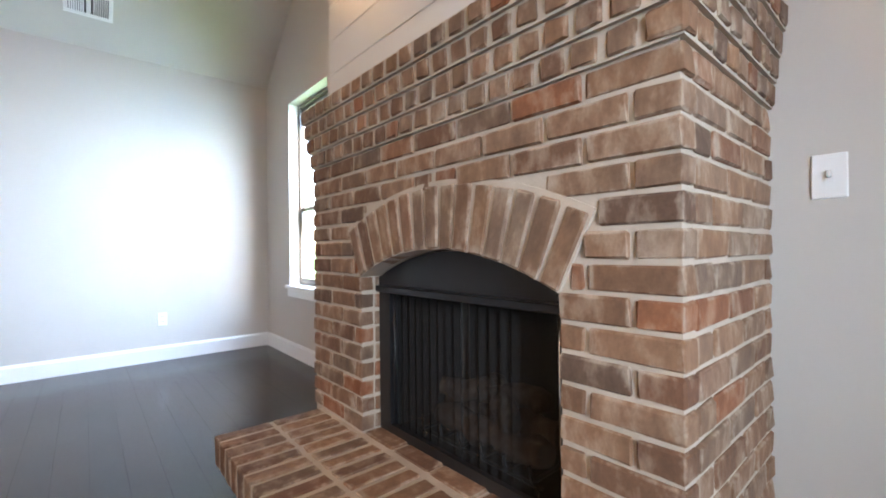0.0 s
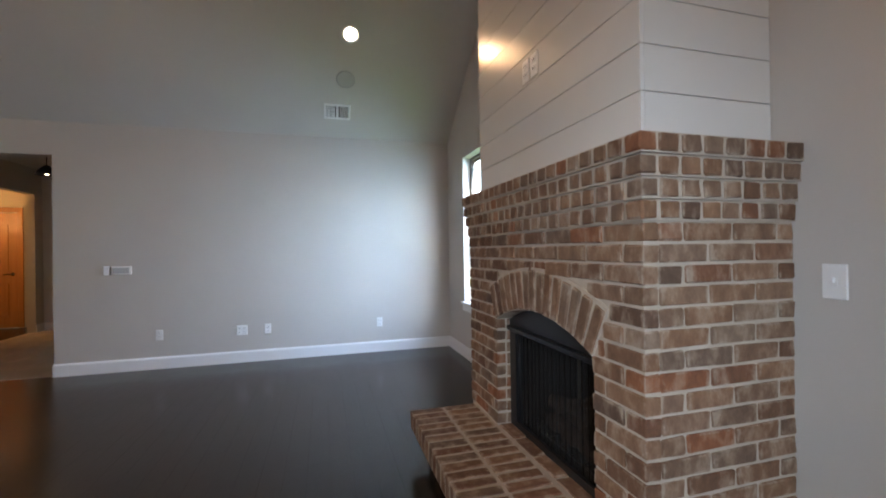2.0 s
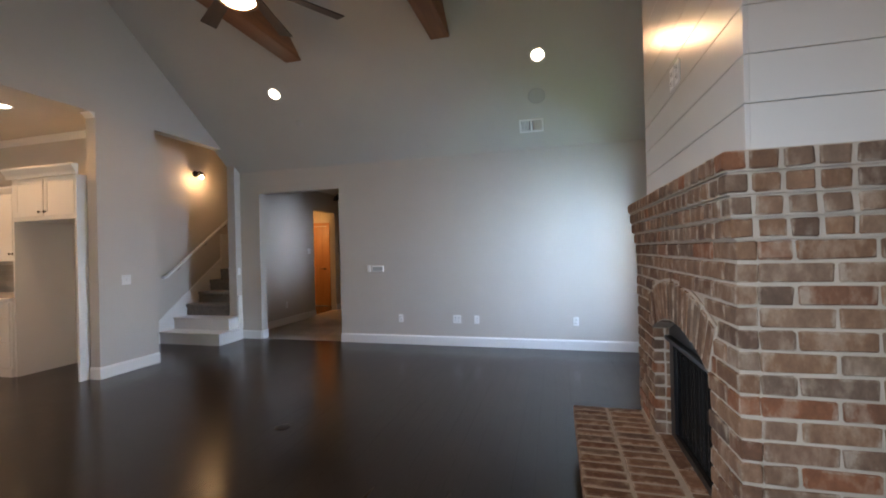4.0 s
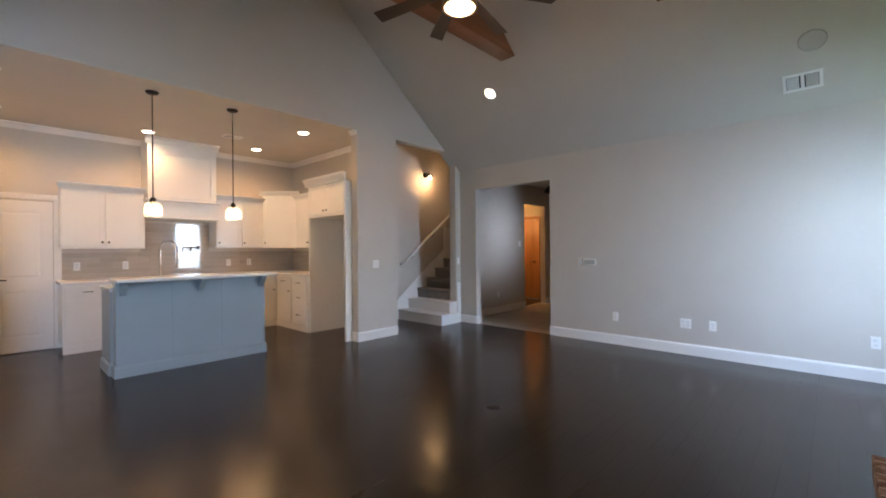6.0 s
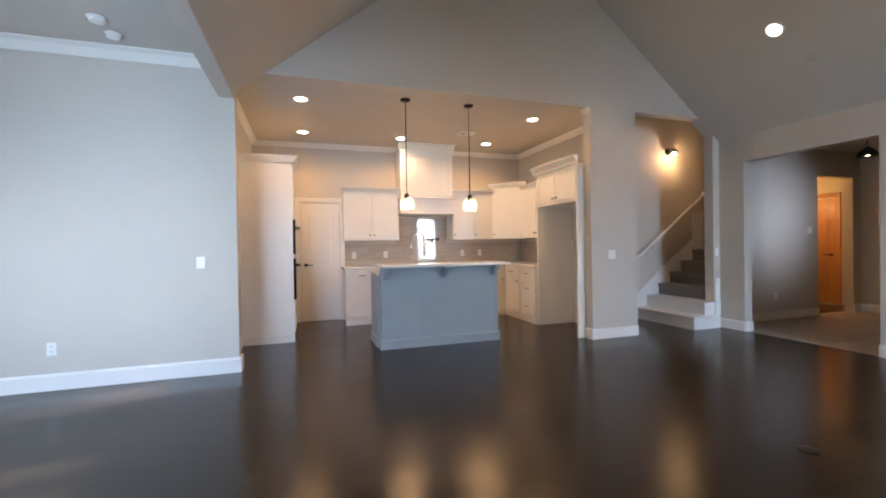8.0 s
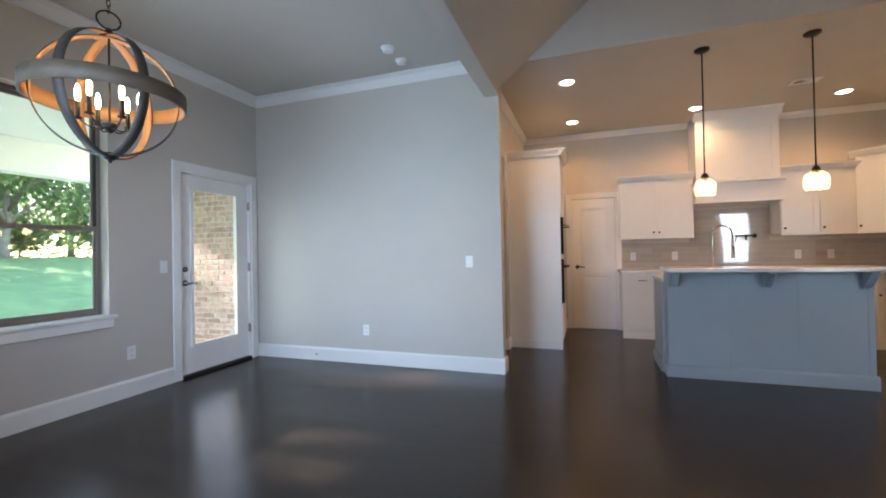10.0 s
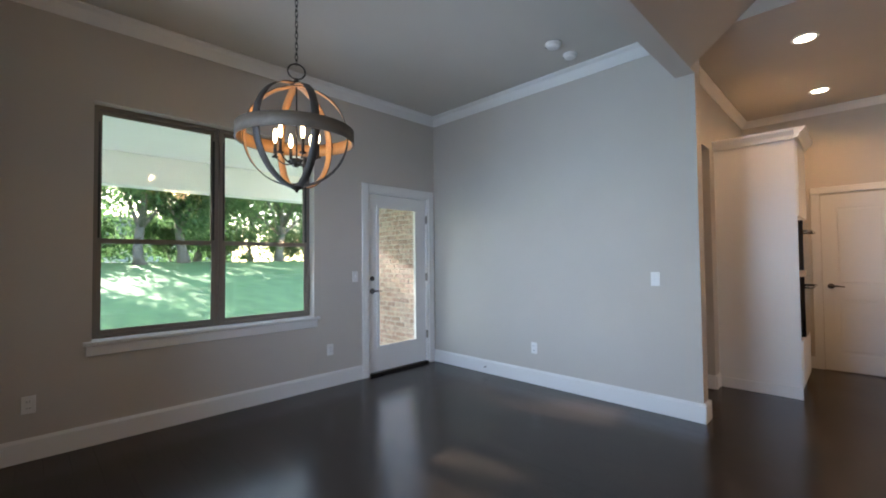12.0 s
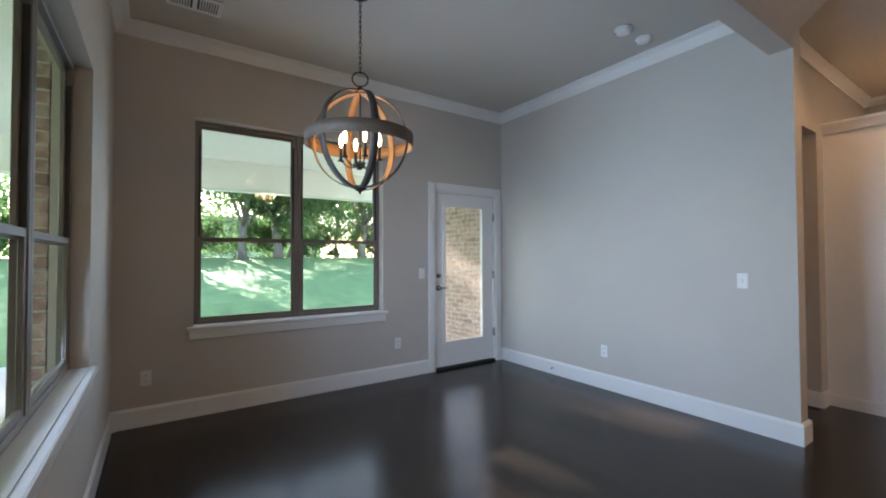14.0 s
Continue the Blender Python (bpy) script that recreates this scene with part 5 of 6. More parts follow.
base_run(bm, "y", iy0, ix - 0.16, ix, -1, 0.12, 0.018)
base_run(bm, "y", iy1, -5.78, ix, 1, 0.12, 0.018)
base_run(bm, "y", iy0 - 0.02, -5.78, ix - 0.1605, -1, 0.12, 0.018)
part("base_moulding", bm, BLUE, isl)
bm = bmesh.new()
for y in (iy0 + 0.0, iy0 + 0.5, iy0 + 1.01, iy1 - 0.045):
    box(bm, ix + 0.0005, y, 0.1205, ix + 0.006, y + 0.045, 0.935)
box(bm, ix + 0.0005, iy0, 0.936, ix + 0.008, iy1, 0.991)
part("face_batten", bm, BLUE, isl)
boxes("bar_top", QUARTZ, isl, (ix - 0.21, iy0 - 0.03, 0.992, ix + 0.25, iy1 + 0.07, 1.026), bevel=0.004)
for y in (iy0 + 0.055, (iy0 + iy1) / 2 + 0.02, iy1 - 0.055):
    bm = bmesh.new()
    prof = [(ix + 0.0085, 0.9915), (ix + 0.14, 0.9915), (ix + 0.14, 0.968), (ix + 0.125, 0.96), (ix + 0.115, 0.94)]
    prof += [(ix + 0.045 + 0.05 * math.cos(a), 0.935 - 0.05 * math.sin(a)) for a in (0.5, 0.9, 1.3)]
    prof += [(ix + 0.045, 0.87), (ix + 0.03, 0.85), (ix + 0.0085, 0.845)]
    prism(bm, [(p[0], p[1]) for p in prof], 1, y - 0.028, y + 0.028)
    part("corbel", bm, BLUE, isl, "carved blue corbel under the bar top")
root = thing("sink_faucet", "tall nickel gooseneck spring kitchen faucet on the island", "tap", pose(-5.66, -0.42, 0.918))
bm = bmesh.new()
pts = [(0, 0, 0), (0, 0, 0.30)] + [(0, 0.09 - 0.09 * math.cos(a), 0.42 + 0.09 * math.sin(a)) for a in [math.pi * i / 10 for i in range(11)]] + [(0, 0.18, 0.28)]
tube(bm, pts, 0.011, 10)
lathe(bm, [(0, 0), (0.028, 0), (0.024, 0.03), (0.015, 0.05), (0, 0.05)], 16)
part("neck", bm, CHROME, root)
bm = bmesh.new()
tube(bm, [(0, 0.18, 0.29), (0, 0.18, 0.18)], [0.016, 0.019], 10)
part("spray_head", bm, CHROME, root)
bm = bmesh.new()
tube(bm, [(0.0, -0.02, 0.08), (0.0, -0.09, 0.10)], 0.006, 8)
part("handle", bm, CHROME, root)

# pendants
def shade_glass():
    m, n, l, b = material("ribbed_pendant_glass")
    n.remove(b)
    tl = n.new("ShaderNodeBsdfTranslucent")
    tl.inputs["Color"].default_value = (0.95, 0.93, 0.9, 1)
    tr = n.new("ShaderNodeBsdfTransparent")
    gl = n.new("ShaderNodeBsdfGlossy")
    gl.inputs["Roughness"].default_value = 0.05
    m1, m2 = n.new("ShaderNodeMixShader"), n.new("ShaderNodeMixShader")
    m1.inputs[0].default_value, m2.inputs[0].default_value = 0.86, 0.14
    l.new(tl.outputs[0], m1.inputs[1])
    l.new(tr.outputs[0], m1.inputs[2])
    l.new(m1.outputs[0], m2.inputs[1])
    l.new(gl.outputs[0], m2.inputs[2])
    l.new(m2.outputs[0], n["Material Output"].inputs["Surface"])
    return m


SHADEGLASS = shade_glass()
for y in (-0.632, 0.174):
    root = placed("pendant_light", "bronze pendant with a clear glass bell shade, lit", "pendant light", -4.98, y, KIT_Z, group="pendants")
    bm = bmesh.new()
    lathe(bm, [(0.0, KIT_Z - 0.03), (0.045, KIT_Z - 0.026), (0.062, KIT_Z - 0.012), (0.062, KIT_Z - 0.0006), (0, KIT_Z - 0.0006)], 24, (-4.98, y, 0))
    part("canopy", bm, IRON, root)
    bm = bmesh.new()
    tube(bm, [(-4.98, y, 1.86), (-4.98, y, KIT_Z - 0.02)], 0.006, 8)
    part("rod", bm, IRON, root)
    bm = bmesh.new()
    lathe(bm, [(0.0, 1.875), (0.012, 1.873), (0.03, 1.85), (0.034, 1.825), (0.028, 1.82), (0.022, 1.795), (0, 1.795)], 20, (-4.98, y, 0))
    part("socket_cap", bm, IRON, root)
    bm = bmesh.new()
    lathe(bm, [(0.030, 1.826), (0.058, 1.816), (0.080, 1.79), (0.088, 1.75), (0.086, 1.70), (0.076, 1.668), (0.074, 1.668), (0.084, 1.70), (0.086, 1.75), (0.078, 1.788), (0.056, 1.813), (0.030, 1.823)], 28, (-4.98, y, 0))
    sh = part("shade", bm, SHADEGLASS, root, "clear glass bell shade")
    sh.visible_shadow = False
    bm = bmesh.new()
    lathe(bm, [(0.0, 1.795), (0.012, 1.79), (0.024, 1.755), (0.024, 1.735), (0.016, 1.712), (0, 1.708)], 18, (-4.98, y, 0))
    part("bulb", bm, BULB, root, "glowing bulb")
    lamp("pendant_lamp", "POINT", (-4.98, y, 1.69), (-4.98, y, 0), 1.05, WARM, 0.05)

# ---------- stairs ----------
st = placed("staircase", "white starter steps leading to a grey carpeted stair flight", "staircase", -5.2, 3.4, 0, kind="structure")
RISE, RUN, Y0 = 0.185, 0.25, 3.36
for i in range(9):
    y = Y0 + i * RUN
    z = (i + 1) * RISE
    x1 = -4.575 if i == 0 else (-4.62 if i == 1 else W_X - 0.215)
    x0 = -5.698
    if i < 2:
        s1 = boxes("starter_step", TRIM, st, (x0, y, i * RISE + 0.0005, x1, 3.795 if i < 1 else y + RUN + 0.11, z - 0.025))
        boxes("tread", TRIM, s1, (x0, y - 0.022, z - 0.0245, x1 + (0.02 if i == 0 else 0), 3.795 if i < 1 else y + RUN + 0.11, z), bevel=0.006)
        if i == 1:
            boxes("step_infill", TRIM, s1, (x0, 3.76, 0, W_X - 0.215, 3.96, RISE))
    else:
        boxes("carpeted_step", CARPET, st, (x0, y, 0.0005, x1, y + RUN, z - 0.001), (x0, y - 0.018, z - 0.055, x1, y + 0.01, z), bevel=0.008)
bm = bmesh.new()
sl_ = RISE / RUN
prism(bm, [(Y0 - 0.12, 0.0), (Y0 - 0.12, 0.16), (Y0 - 0.02, 0.36), (Y0 + 2.3, 0.36 + 2.3 * sl_), (Y0 + 2.3, 2.3 * sl_ - 0.2), (Y0 + 0.3, 0.0)], 0, -5.698, -5.682)
part("skirt_board", bm, TRIM, st, "white stair skirt board")
boxes("skirt_end", TRIM, st, (-5.698, 4.62, 1.15, -5.672, 4.86, 1.75), bevel=0.004)
root = placed("newel_box", "short white boxed newel at the foot of the stairs", "newel", -4.63, 3.80, 0)
boxes("post", TRIM, root, (-4.70, 3.803, 0.0, -4.60, 3.87, 0.68))
boxes("cap", TRIM, root, (-4.71, 3.8025, 0.6805, -4.59, 3.88, 0.705), bevel=0.004)
boxes("side_board", TRIM, root, (-4.6295, 3.8705, 0.0, -4.612, 3.90, 0.69))
rail = placed("handrail", "white painted stair handrail on wall brackets", "handrail", -5.63, 3.5, 1.05)
bm = bmesh.new()
pts = [(-5.69, 3.42, 1.02), (-5.63, 3.45, 1.04), (-5.63, 4.84, 2.075), (-5.69, 4.87, 2.09)]
tube(bm, pts, 0.024, 10)
part("rail", bm, TRIM, rail)
for y in (3.7, 4.25, 4.72):
    bm = bmesh.new()
    zz = 1.04 + (y - 3.45) * sl_
    tube(bm, [(-5.70, y, zz - 0.09), (-5.66, y, zz - 0.085), (-5.63, y, zz - 0.02)], 0.007, 8)
    part("bracket", bm, CHROME, rail)
SCY, SCZ = 4.10, 2.72
sc = placed("wall_sconce", "black barn-style wall sconce, lit, in the stairwell", "wall sconce", -5.70, SCY, SCZ)
bm = bmesh.new()
lathe(bm, [(0, 0), (0.055, 0), (0.055, 0.012), (0.02, 0.018), (0, 0.018)], 20)
bmesh.ops.transform(bm, matrix=pose(-5.70, SCY, SCZ + 0.06, 0, 90, 0), verts=bm.verts)
part("backplate", bm, IRON, sc)
bm = bmesh.new()
tube(bm, [(-5.69, SCY, SCZ + 0.06), (-5.60, SCY, SCZ + 0.10), (-5.56, SCY, SCZ + 0.06)], 0.008, 8)
part("arm", bm, IRON, sc)
bm = bmesh.new()
lathe(bm, [(0.02, 0.07), (0.032, 0.06), (0.055, 0.02), (0.057, 0.02), (0.036, 0.066), (0.0, 0.078)], 24, (-5.56, SCY, SCZ))
part("shade", bm, IRON, sc)
bm = bmesh.new()
lathe(bm, [(0.0, 0.04), (0.02, 0.03), (0.03, -0.005), (0.02, -0.03), (0, -0.038)], 16, (-5.56, SCY, SCZ))
part("bulb", bm, BULB, sc, "glowing bulb")
lamp("sconce_lamp", "POINT", (-5.49, SCY, SCZ - 0.06), (-5.49, SCY, 0), 1.7, (1.0, 0.56, 0.26), 0.03)

root = placed("hall_pendant", "black dome pendant hanging in the hall", "pendant light", -3.95, 5.95, 2.72)
bm = bmesh.new()
tube(bm, [(-3.95, 5.95, 2.55), (-3.95, 5.95, 2.719)], 0.006, 8)
part("rod", bm, IRON, root)
bm = bmesh.new()
lathe(bm, [(0.0, 2.58), (0.03, 2.57), (0.10, 2.50), (0.13, 2.43), (0.127, 2.43), (0.095, 2.495), (0, 2.565)], 28, (-3.95, 5.95, 0))
part("shade", bm, IRON, root)
bm = bmesh.new()
lathe(bm, [(0.0, 2.50), (0.03, 2.47), (0.025, 2.445), (0, 2.435)], 16, (-3.95, 5.95, 0))
part("bulb", bm, BULB, root)
# added lamp, out of view: a bluish glow on the hall wall, no window built
window_light("hall_daylight", (-2.0, 5.4, 1.7), (-5, 5.2, 1.6), 0.5, 0.9, 0.75, (0.70, 0.83, 1.05), 48)

# ---------- outdoors ----------
def grass_material():
    m, n, l, b = material("mown_lawn")
    v = coords(n, l)
    a = noise_tex(n, l, v, 0.35, 4)
    f = noise_tex(n, l, v, 9, 6, 0.7)
    t3 = noise_tex(n, l, coords(n, l, (1.0, 0.45, 1.0)), 2.6, 8, 0.75)
    c = mix(n, l, 0.5, ramp(n, l, a, [(0.3, (0.125, 0.235, 0.085)), (0.7, (0.19, 0.33, 0.12))]), ramp(n, l, f, [(0.3, (0.10, 0.20, 0.07)), (0.75, (0.26, 0.40, 0.15))]))
    c = mix(n, l, 0.75, c, ramp(n, l, t3, [(0.32, (0.55, 0.6, 0.55)), (0.5, (0.95, 0.95, 0.95)), (0.68, (1.5, 1.4, 1.25))]), "MULTIPLY")
    l.new(c, b.inputs["Base Color"])
    b.inputs["Roughness"].default_value = 0.9
    bump(n, l, b, f, 0.9, 0.06)
    return m


def ground_z(x, y):
    if y > -9.5:
        return -0.20
    return -0.20 + 1.55 * min(1, (-9.5 - y) / 16.0) + 0.05 * noise.noise(Vector((x * 0.2, y * 0.2, 0)))


bm = bmesh.new()
xs = [-400, -200, -100, -60] + [-40 + 2 * i for i in range(41)] + [60, 100, 200, 400]
ys = [400, 200, 100, 60, 30, 12, 0, -5, -9.4, -9.6] + [-10.5 - i for i in range(24)] + [-40, -60, -120, -250, -500]
grid = [[bm.verts.new((x, y, ground_z(x, y))) for x in xs] for y in ys]
for i in range(len(ys) - 1):
    for j in range(len(xs) - 1):
        f = bm.faces.new((grid[i][j], grid[i + 1][j], grid[i + 1][j + 1], grid[i][j + 1]))
        f.smooth = True
tagged(part("ground", bm, grass_material()), "sunlit mown green lawn rising to the trees", "lawn", kind="structure")
bm = bmesh.new()
box(bm, -5.0, -8.9, -0.22, 2.6, S_Y - 0.152, -0.06)
box(bm, -0.68, S_Y - 0.1515, -0.22, 2.6, H_Y - 0.145, -0.06)
structure("pavement", bm, CONCRETE, "pale concrete porch slab")
bm = bmesh.new()
box(bm, -5.2, -8.9, 2.80, 2.8, S_Y - 0.152, 2.95)
box(bm, -0.68, S_Y - 0.1515, 2.80, 2.8, H_Y - 0.145, 2.95)
tagged(part("ceiling_porch", bm, SOFFIT), "white painted porch ceiling", "ceiling", kind="structure")
for d, b2 in (((-5.2, -8.75, 2.37, 2.8, -8.55, 2.799), 0.004), ((2.45, -8.549, 2.37, 2.65, -2.6, 2.799), 0.004)):
    root = placed("porch_beam", "white painted porch beam carrying the roof", "beam", (d[0] + d[3]) / 2, (d[1] + d[4]) / 2, 2.37, group="porch beams")
    boxes("casing", SOFFIT, root, d, bevel=b2)
    boxes("lower_trim", SOFFIT, root, (d[0], d[1] - 0.02, 2.345, d[3], d[4] + 0.02, 2.3695), bevel=0.004)


def brick_block(name, label, x0, y0, x1, y1, z0, z1, faces, category):
    root = placed(name, label, category, (x0 + x1) / 2, (y0 + y1) / 2, z0)
    core = boxes("mortar_core", PMORTAR, root, (x0 + 0.006, y0 + 0.006, z0, x1 - 0.006, y1 - 0.006, z1))
    n = int((z1 - z0) / 0.0685)
    for k in range(n):
        zc = z0 + (k + 0.5) * 0.0685
        sh2 = 0.1 * (k % 2)
        for f in faces:
            lo, hi = (y0, y1) if f in "ew" else (x0, x1)
            for s, e in run_bricks(lo + 0.001, hi - 0.001, sh2, []):
                if f == "e":
                    brick(core, (x1 - 0.03, (s + e) / 2, zc), (0.06, e - s, 0.0585), "p")
                if f == "w":
                    brick(core, (x0 + 0.03, (s + e) / 2, zc), (0.06, e - s, 0.0585), "p")
                if f == "n":
                    brick(core, ((s + e) / 2, y1 - 0.03, zc), (e - s, 0.06, 0.0585), "p")
                if f == "s":
                    brick(core, ((s + e) / 2, y0 + 0.03, zc), (e - s, 0.06, 0.0585), "p")


brick_block("porch_brick_wall", "pale brown brick porch wall seen through the door", -5.10, -7.3, -4.78, S_Y - 0.16, -0.06, 2.36, "e", "brick wall")
brick_block("porch_column", "square brown brick porch column", 2.30, -6.2, 2.70, -5.8, -0.06, 2.34, "wn", "column")
brick_block("porch_column", "square brown brick porch column", 2.30, -8.8, 2.70, -8.4, -0.06, 2.34, "wn", "column")

brick_block("brick_veneer", "brown brick veneer outside the nook window", NE_X + 0.162, -4.62, NE_X + 0.27, -4.25, -0.06, 2.78, "en", "brick wall")


def leaf_material():
    m, n, l, b = material("oak_leaves")
    geo = n.new("ShaderNodeNewGeometry")
    c = ramp(n, l, geo.outputs["Random Per Island"], [(0.0, (0.04, 0.09, 0.03)), (0.5, (0.09, 0.165, 0.06)), (1.0, (0.18, 0.27, 0.11))])
    l.new(c, b.inputs["Base Color"])
    b.inputs["Roughness"].default_value = 0.55
    t2 = n.new("ShaderNodeBsdfTranslucent")
    l.new(c, t2.inputs["Color"])
    x = n.new("ShaderNodeMixShader")
    x.inputs[0].default_value = 0.55
    l.new(b.outputs[0], x.inputs[1])
    l.new(t2.outputs[0], x.inputs[2])
    l.new(x.outputs[0], n["Material Output"].inputs["Surface"])
    return m


LEAF = leaf_material()
BARK = paint("grey_oak_bark", (0.17, 0.15, 0.13), 0.95, 0.35, 26, 1.0, 7)


def tree(x, y, h, spread, seed, leaves, label, trunk_r=0.22, low=0.25, name="tree", lean=0.0):
    rnd = random.Random(seed)
    z0 = ground_z(x, y) - 0.05
    root = placed(name, label, "tree" if name == "tree" else name, x, y, z0, group=name + "s")
    bm = bmesh.new()
    tips = []
    th = h * 0.42
    pts = [(x + lean * f * th + 0.12 * math.sin(f * 5 + seed), y + 0.1 * math.sin(f * 4 + seed * 2), z0 + f * th) for f in [i / 6 for i in range(7)]]
    tube(bm, pts, [trunk_r * (1.35 if i == 0 else 1) * (1 - 0.5 * i / 6) for i in range(7)], 10)
    for i in range(9):
        b0 = Vector(pts[3 + i % 4])
        a = rnd.uniform(0, 6.28)
        e = b0 + Vector((math.cos(a) * spread * rnd.uniform(0.4, 0.85), math.sin(a) * spread * rnd.uniform(0.4, 0.85), h * rnd.uniform(0.08, 0.45)))
        mid = b0.lerp(e, 0.5) + Vector((0, 0, 0.08 * h * rnd.uniform(0, 1)))
        tube(bm, [b0, mid, e], [trunk_r * 0.42, trunk_r * 0.25, trunk_r * 0.08], 7)
        tips += [e, mid, b0.lerp(e, 0.75)]
    part("trunk", bm, BARK, root)
    clumps = []
    for i in range(46):
        t2 = rnd.choice(tips)
        c = t2 + Vector((rnd.gauss(0, spread * 0.28), rnd.gauss(0, spread * 0.28), rnd.gauss(h * 0.05, h * 0.12)))
        c.z = max(c.z, z0 + h * low + rnd.uniform(0, h * 0.1))
        clumps.append((c, rnd.uniform(0.35, 0.95) * spread * 0.22))
    vs, fs = [], []
    for i in range(leaves):
        c, r = rnd.choice(clumps)
        p = c + Vector((rnd.gauss(0, r), rnd.gauss(0, r), rnd.gauss(0, r * 0.7)))
        u = Vector((rnd.uniform(-1, 1), rnd.uniform(-1, 1), rnd.uniform(-1, 1))).normalized()
        w = u.orthogonal().normalized()
        s = rnd.uniform(0.06, 0.13)
        k = len(vs)
        vs += [p - u * s, p + w * s * 0.55, p + u * s, p - w * s * 0.55]
        fs.append((k, k + 1, k + 2, k + 3))
    me = bpy.data.meshes.new("crown")
    me.from_pydata(vs, [], fs)
    me.materials.append(LEAF)
    ob = new("crown", me)
    ob.parent = root
    ob.matrix_parent_inverse = root.matrix_basis.inverted()
    return root


# the 10.3 m oak is raised so its unseen top breaks up the indoor sun patch
for i, (x, y, h, sp, lv, tr) in enumerate(((-6.4, -25.0, 8.2, 3.2, 14000, 0.24), (0.4, -25.0, 7.4, 3.0, 14000, 0.22), (-4.7, -24.5, 7.8, 3.4, 9000, 0.24), (-11.6, -25.5, 7.2, 4.0, 9000, 0.24), (-1.6, -27.0, 10.3, 3.4, 10000, 0.2), (-8.2, -29.5, 8.0, 4.5, 8000, 0.2), (-16.5, -27.5, 8.0, 4.4, 8000, 0.2), (3.3, -28.0, 8.6, 4.2, 6000, 0.2), (-13.0, -34.0, 9, 5, 7000, 0.2), (-20, -36, 10, 5.5, 7000, 0.2), (9.5, -26, 9, 4.6, 6000, 0.2), (16, -18, 9, 4.6, 6000, 0.2), (19, -10, 9, 4.6, 6000, 0.2))):
    tree(x, y, h, sp, 11 + i, lv, "tall backlit oak with a leafy crown at the lawn's edge", tr, 0.2)
for i, (x, y, h) in enumerate(((-2.6, -27.5, 2.2), (0.5, -27.0, 2.4), (-6.6, -28.0, 2.6), (-9.6, -28.5, 2.2), (-13.6, -28.5, 2.6), (-17.5, -30.0, 3.0), (4.5, -26.5, 2.4), (7.5, -25, 2.6), (-22, -31, 3.2), (12, -20, 2.6), (14, -12, 2.8))):
    tree(x, y, h, h * 0.75, 60 + i, 3600, "leafy green shrub along the edge of the lawn", 0.06, 0.06, "shrub")


def woods(name, label, x0, x1, y0, y1, z0, z1, n, seed):
    rnd = random.Random(seed)
    cl = []
    for i in range(260):
        f = rnd.random() ** 0.8
        cl.append((Vector((rnd.uniform(x0, x1), rnd.uniform(y0, y1), z0 + f * (z1 - z0) * rnd.uniform(0.55, 1.0))), rnd.uniform(0.5, 1.3)))
    vs, fs = [], []
    for i in range(n):
        p0, r = rnd.choice(cl)
        p = p0 + Vector((rnd.gauss(0, r), rnd.gauss(0, r), rnd.gauss(0, r * 0.8)))
        if p.z < z0:
            p.z = z0 + rnd.uniform(0, 0.8)
        u = Vector((rnd.uniform(-1, 1), rnd.uniform(-1, 1), rnd.uniform(-1, 1))).normalized()
        w = u.orthogonal().normalized()
        s = rnd.uniform(0.10, 0.24)
        k = len(vs)
        vs += [p - u * s, p + w * s * 0.55, p + u * s, p - w * s * 0.55]
        fs.append((k, k + 1, k + 2, k + 3))
    me = bpy.data.meshes.new(name)
    me.from_pydata(vs, [], fs)
    me.materials.append(LEAF)
    tagged(new(name, me), label, "woods", kind="stuff")


woods("far_woods", "dense leafy woods behind the lawn", -38, 20, -42, -33, 1.2, 7.5, 22000, 3)
house = placed("neighbour_house", "low pale house far behind the trees", "house", -10, -52, 0.9)
boxes("wall", PMORTAR, house, (-17, -56, 0.9, -3, -50, 3.9))
bm = bmesh.new()
prism(bm, [(-56.6, 3.9), (-49.4, 3.9), (-53, 6.0)], 0, -17.5, -2.5)
part("roof", bm, paint("grey_shingles", (0.12, 0.11, 0.10), 0.9, 0.2, 20, 0.5), house)
for x in (-15, -11, -7):
    wn2 = boxes("window", TRIM, house, (x, -50.0, 1.9, x + 1.4, -49.95, 3.2))
    boxes("pane", OVENGLASS, wn2, (x + 0.1, -49.955, 2.0, x + 1.3, -49.94, 3.1))

# ---------- backsplash tiles ----------
TILES = {}


def tile(parent, w, h, m):
    key = (round(w, 3), round(h, 3))
    if key not in TILES:
        bm = bmesh.new()
        box(bm, -w / 2, -0.004, -h / 2, w / 2, 0.004, h / 2, 0.0015)
        TILES[key] = mesh_of(bm, "tile", TILE)
    ob = new("tile", TILES[key])
    ob.parent = parent
    ob.matrix_basis = m @ pose(0, 0, 0, random.uniform(-0.07, 0.07), 0, random.uniform(-0.07, 0.07))


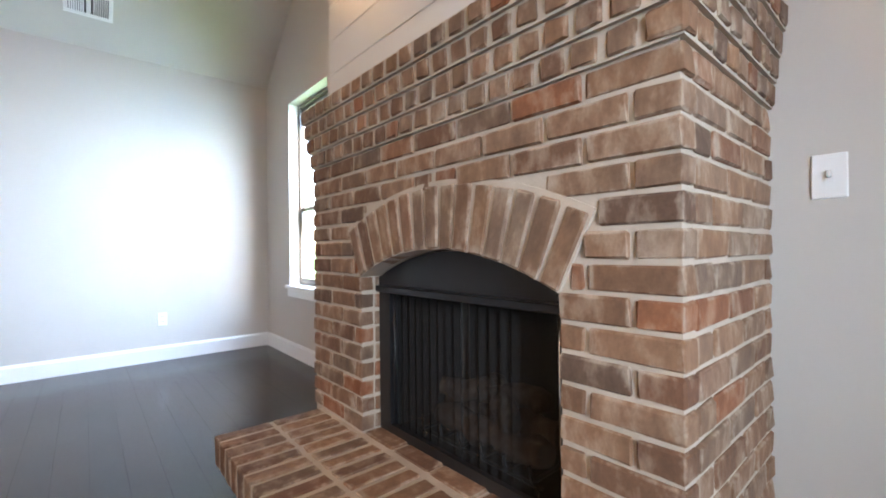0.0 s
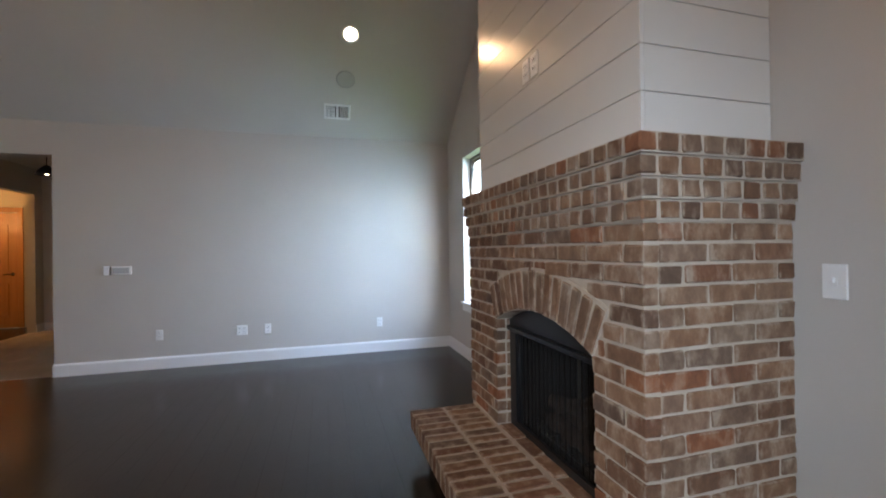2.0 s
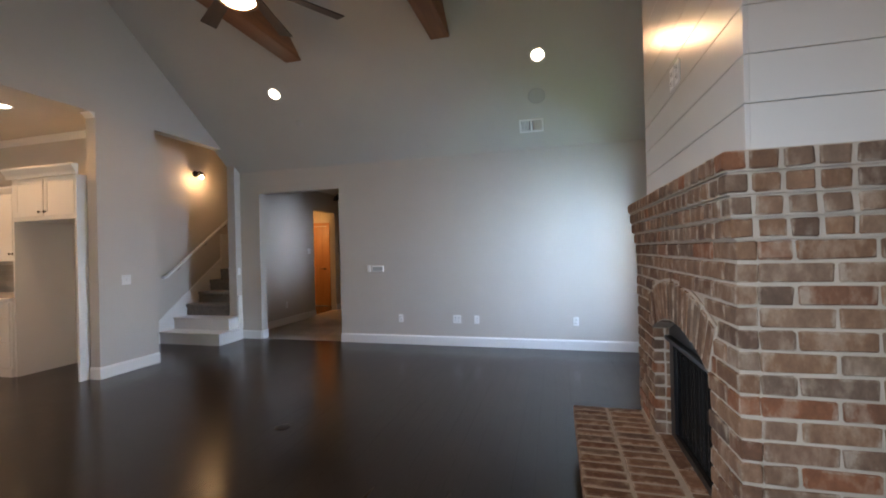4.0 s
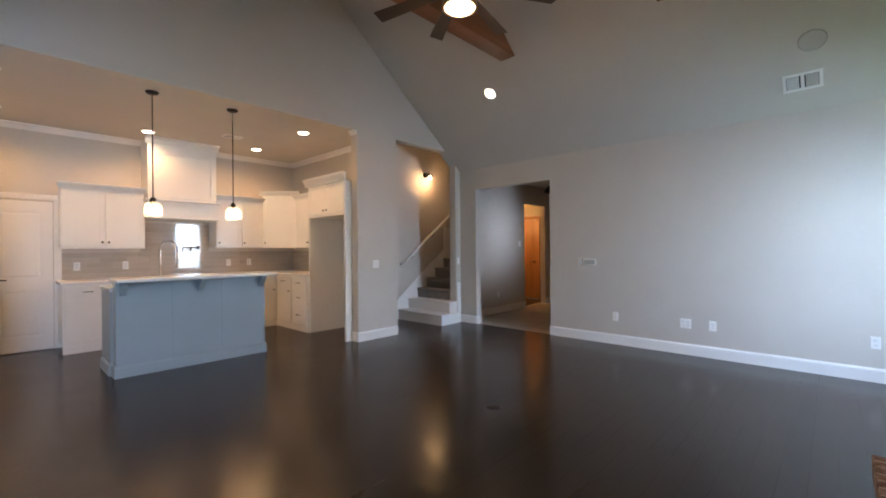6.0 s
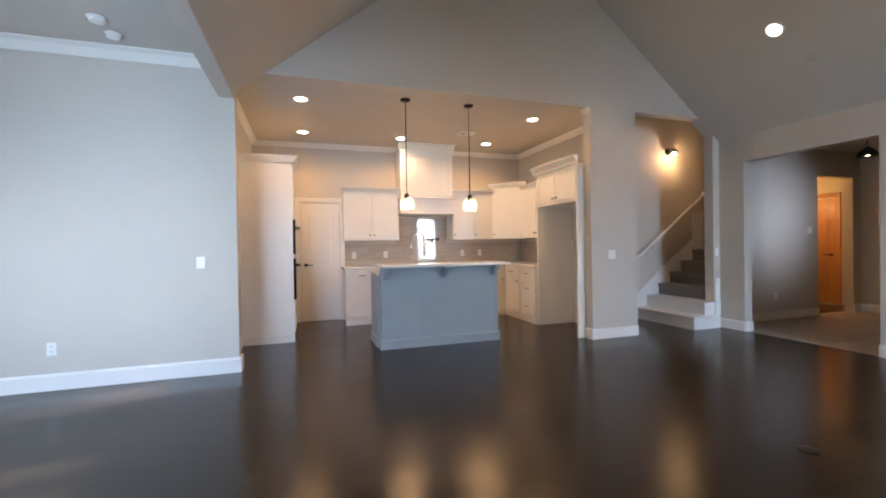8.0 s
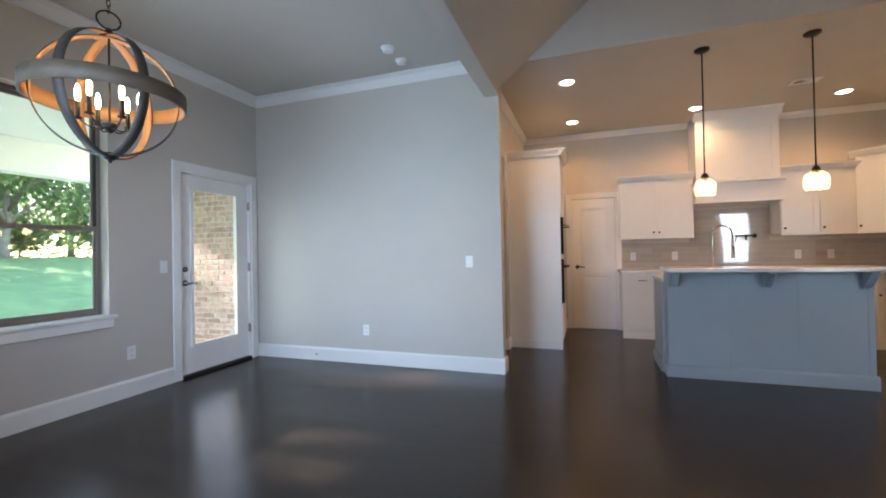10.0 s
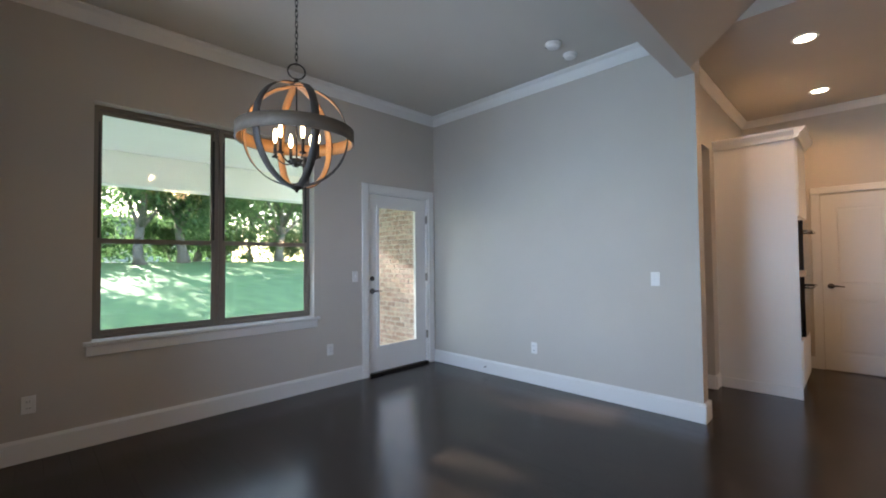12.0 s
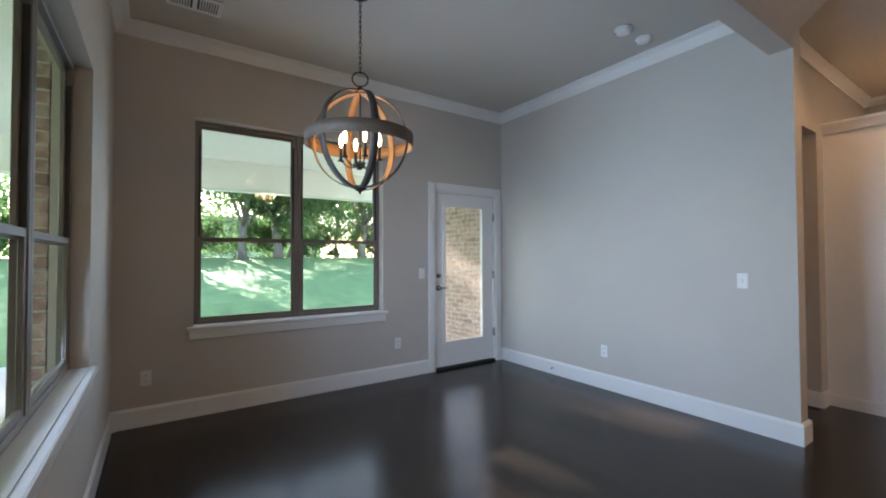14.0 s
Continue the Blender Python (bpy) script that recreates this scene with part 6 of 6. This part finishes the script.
bs = placed("backsplash", "glossy taupe subway tile backsplash in running bond", "backsplash", K_X, 0.5, 0.92, kind="structure")
back = boxes("grout_bed", GROUT, bs, (K_X + 0.0005, -1.20, 0.9185, K_X + 0.006, K_N - 0.001, 1.345), (K_X + 0.0005, h0 + 0.0, 1.3455, K_X + 0.006, 0.69, 1.784), (K_X + 0.0065, K_N - 0.006, 0.9185, -5.785, K_N - 0.0005, 1.345))
TW, TH = 0.30, 0.075
for k in range(12):
    z0 = 0.920 + k * TH
    if z0 + TH > 1.79:
        break
    lo, hi = (-1.20, K_N - 0.014) if z0 + TH < 1.36 else (h0, 0.69)
    a = lo - (TW / 2 if k % 2 else 0)
    while a < hi:
        s, e = max(a, lo), min(a + TW, hi)
        if e - s > 0.02:
            tile(back, e - s - 0.003, TH - 0.003, pose(K_X + 0.0075, (s + e) / 2, z0 + TH / 2, 0, 0, 90))
        a += TW
    if z0 + TH < 1.36:
        a = K_X + 0.014 - (TW / 2 if k % 2 else 0)
        while a < -5.79:
            s, e = max(a, K_X + 0.014), min(a + TW, -5.79)
            if e - s > 0.02:
                tile(back, e - s - 0.003, TH - 0.003, pose((s + e) / 2, K_N - 0.0075, z0 + TH / 2))
            a += TW

# ---------- hall floor tiles ----------
HT = {}
for i in range(9):
    for j in range(8):
        x0, y0 = -4.72 + i * 0.33, N_Y + 0.03 + j * 0.46
        x1, y1 = min(x0 + 0.326, -1.90), min(y0 + 0.456, 7.75)
        if x1 - x0 < 0.05 or y1 - y0 < 0.05:
            continue
        key = (round(x1 - x0, 3), round(y1 - y0, 3))
        if key not in HT:
            bm = bmesh.new()
            box(bm, -key[0] / 2, -key[1] / 2, -0.010, key[0] / 2, key[1] / 2, 0.0, 0.002)
            HT[key] = mesh_of(bm, "tile", STONE)
        ob = new("tile", HT[key])
        ob.parent = HALLFLOOR
        ob.matrix_basis = pose((x0 + x1) / 2, (y0 + y1) / 2, 0.0)

# ---------- floor planks ----------
PW = 0.127
PLANKS = {}
rest = bmesh.new()
rp = random.Random(5)
count = 0
x = K_X
while x < E_X - 0.001:
    x1 = min(x + PW, E_X)
    m = (x + x1) / 2
    if m < -5.7:
        lo, hi = K_S, K_N
    elif m < D_X - 0.14:
        lo, hi = -3.9, 3.40
    elif m < NE_X:
        lo, hi = S_Y, N_Y + 0.028
    else:
        lo, hi = H_Y, N_Y
    y = lo - rp.uniform(0, 1.2)
    while y < hi:
        ln = rp.choice((0.9, 1.1, 1.3, 1.6))
        s, e = max(y, lo), min(y + ln, hi)
        y += ln
        if e - s < 0.03:
            continue
        g = 0.0004
        z = rp.uniform(-0.0001, 0.0)
        w, l2 = x1 - x - 2 * g, e - s - 2 * g
        near = m > -4.6 and (s + e) / 2 < 1.3 and count < 300
        b3 = bmesh.new() if near else rest
        cx, cy = (0, 0) if near else (m, (s + e) / 2)
        key = (round(w, 3), round(l2, 3))
        if not near or key not in PLANKS:
            lo4 = [b3.verts.new((cx + a * w / 2, cy + c * l2 / 2, -0.0118)) for a, c in ((-1, -1), (1, -1), (1, 1), (-1, 1))]
            hi4 = [b3.verts.new((cx + a * w / 2, cy + c * l2 / 2, 0 if near else z)) for a, c in ((-1, -1), (1, -1), (1, 1), (-1, 1))]
            for i in range(4):
                j = (i + 1) % 4
                b3.faces.new((lo4[i], lo4[j], hi4[j], hi4[i]))
            b3.faces.new(hi4)
        if near:
            if key not in PLANKS:
                PLANKS[key] = mesh_of(b3, "plank", FLOORWOOD)
            ob = new("plank", PLANKS[key])
            ob.parent = FLOOR
            ob.matrix_basis = pose(m, (s + e) / 2, z - 0.0002, rp.uniform(-0.012, 0.012), rp.uniform(-0.14, 0.14))
            count += 1
    x += PW
tagged(part("plank_field", rest, FLOORWOOD, FLOOR), kind="stuff")
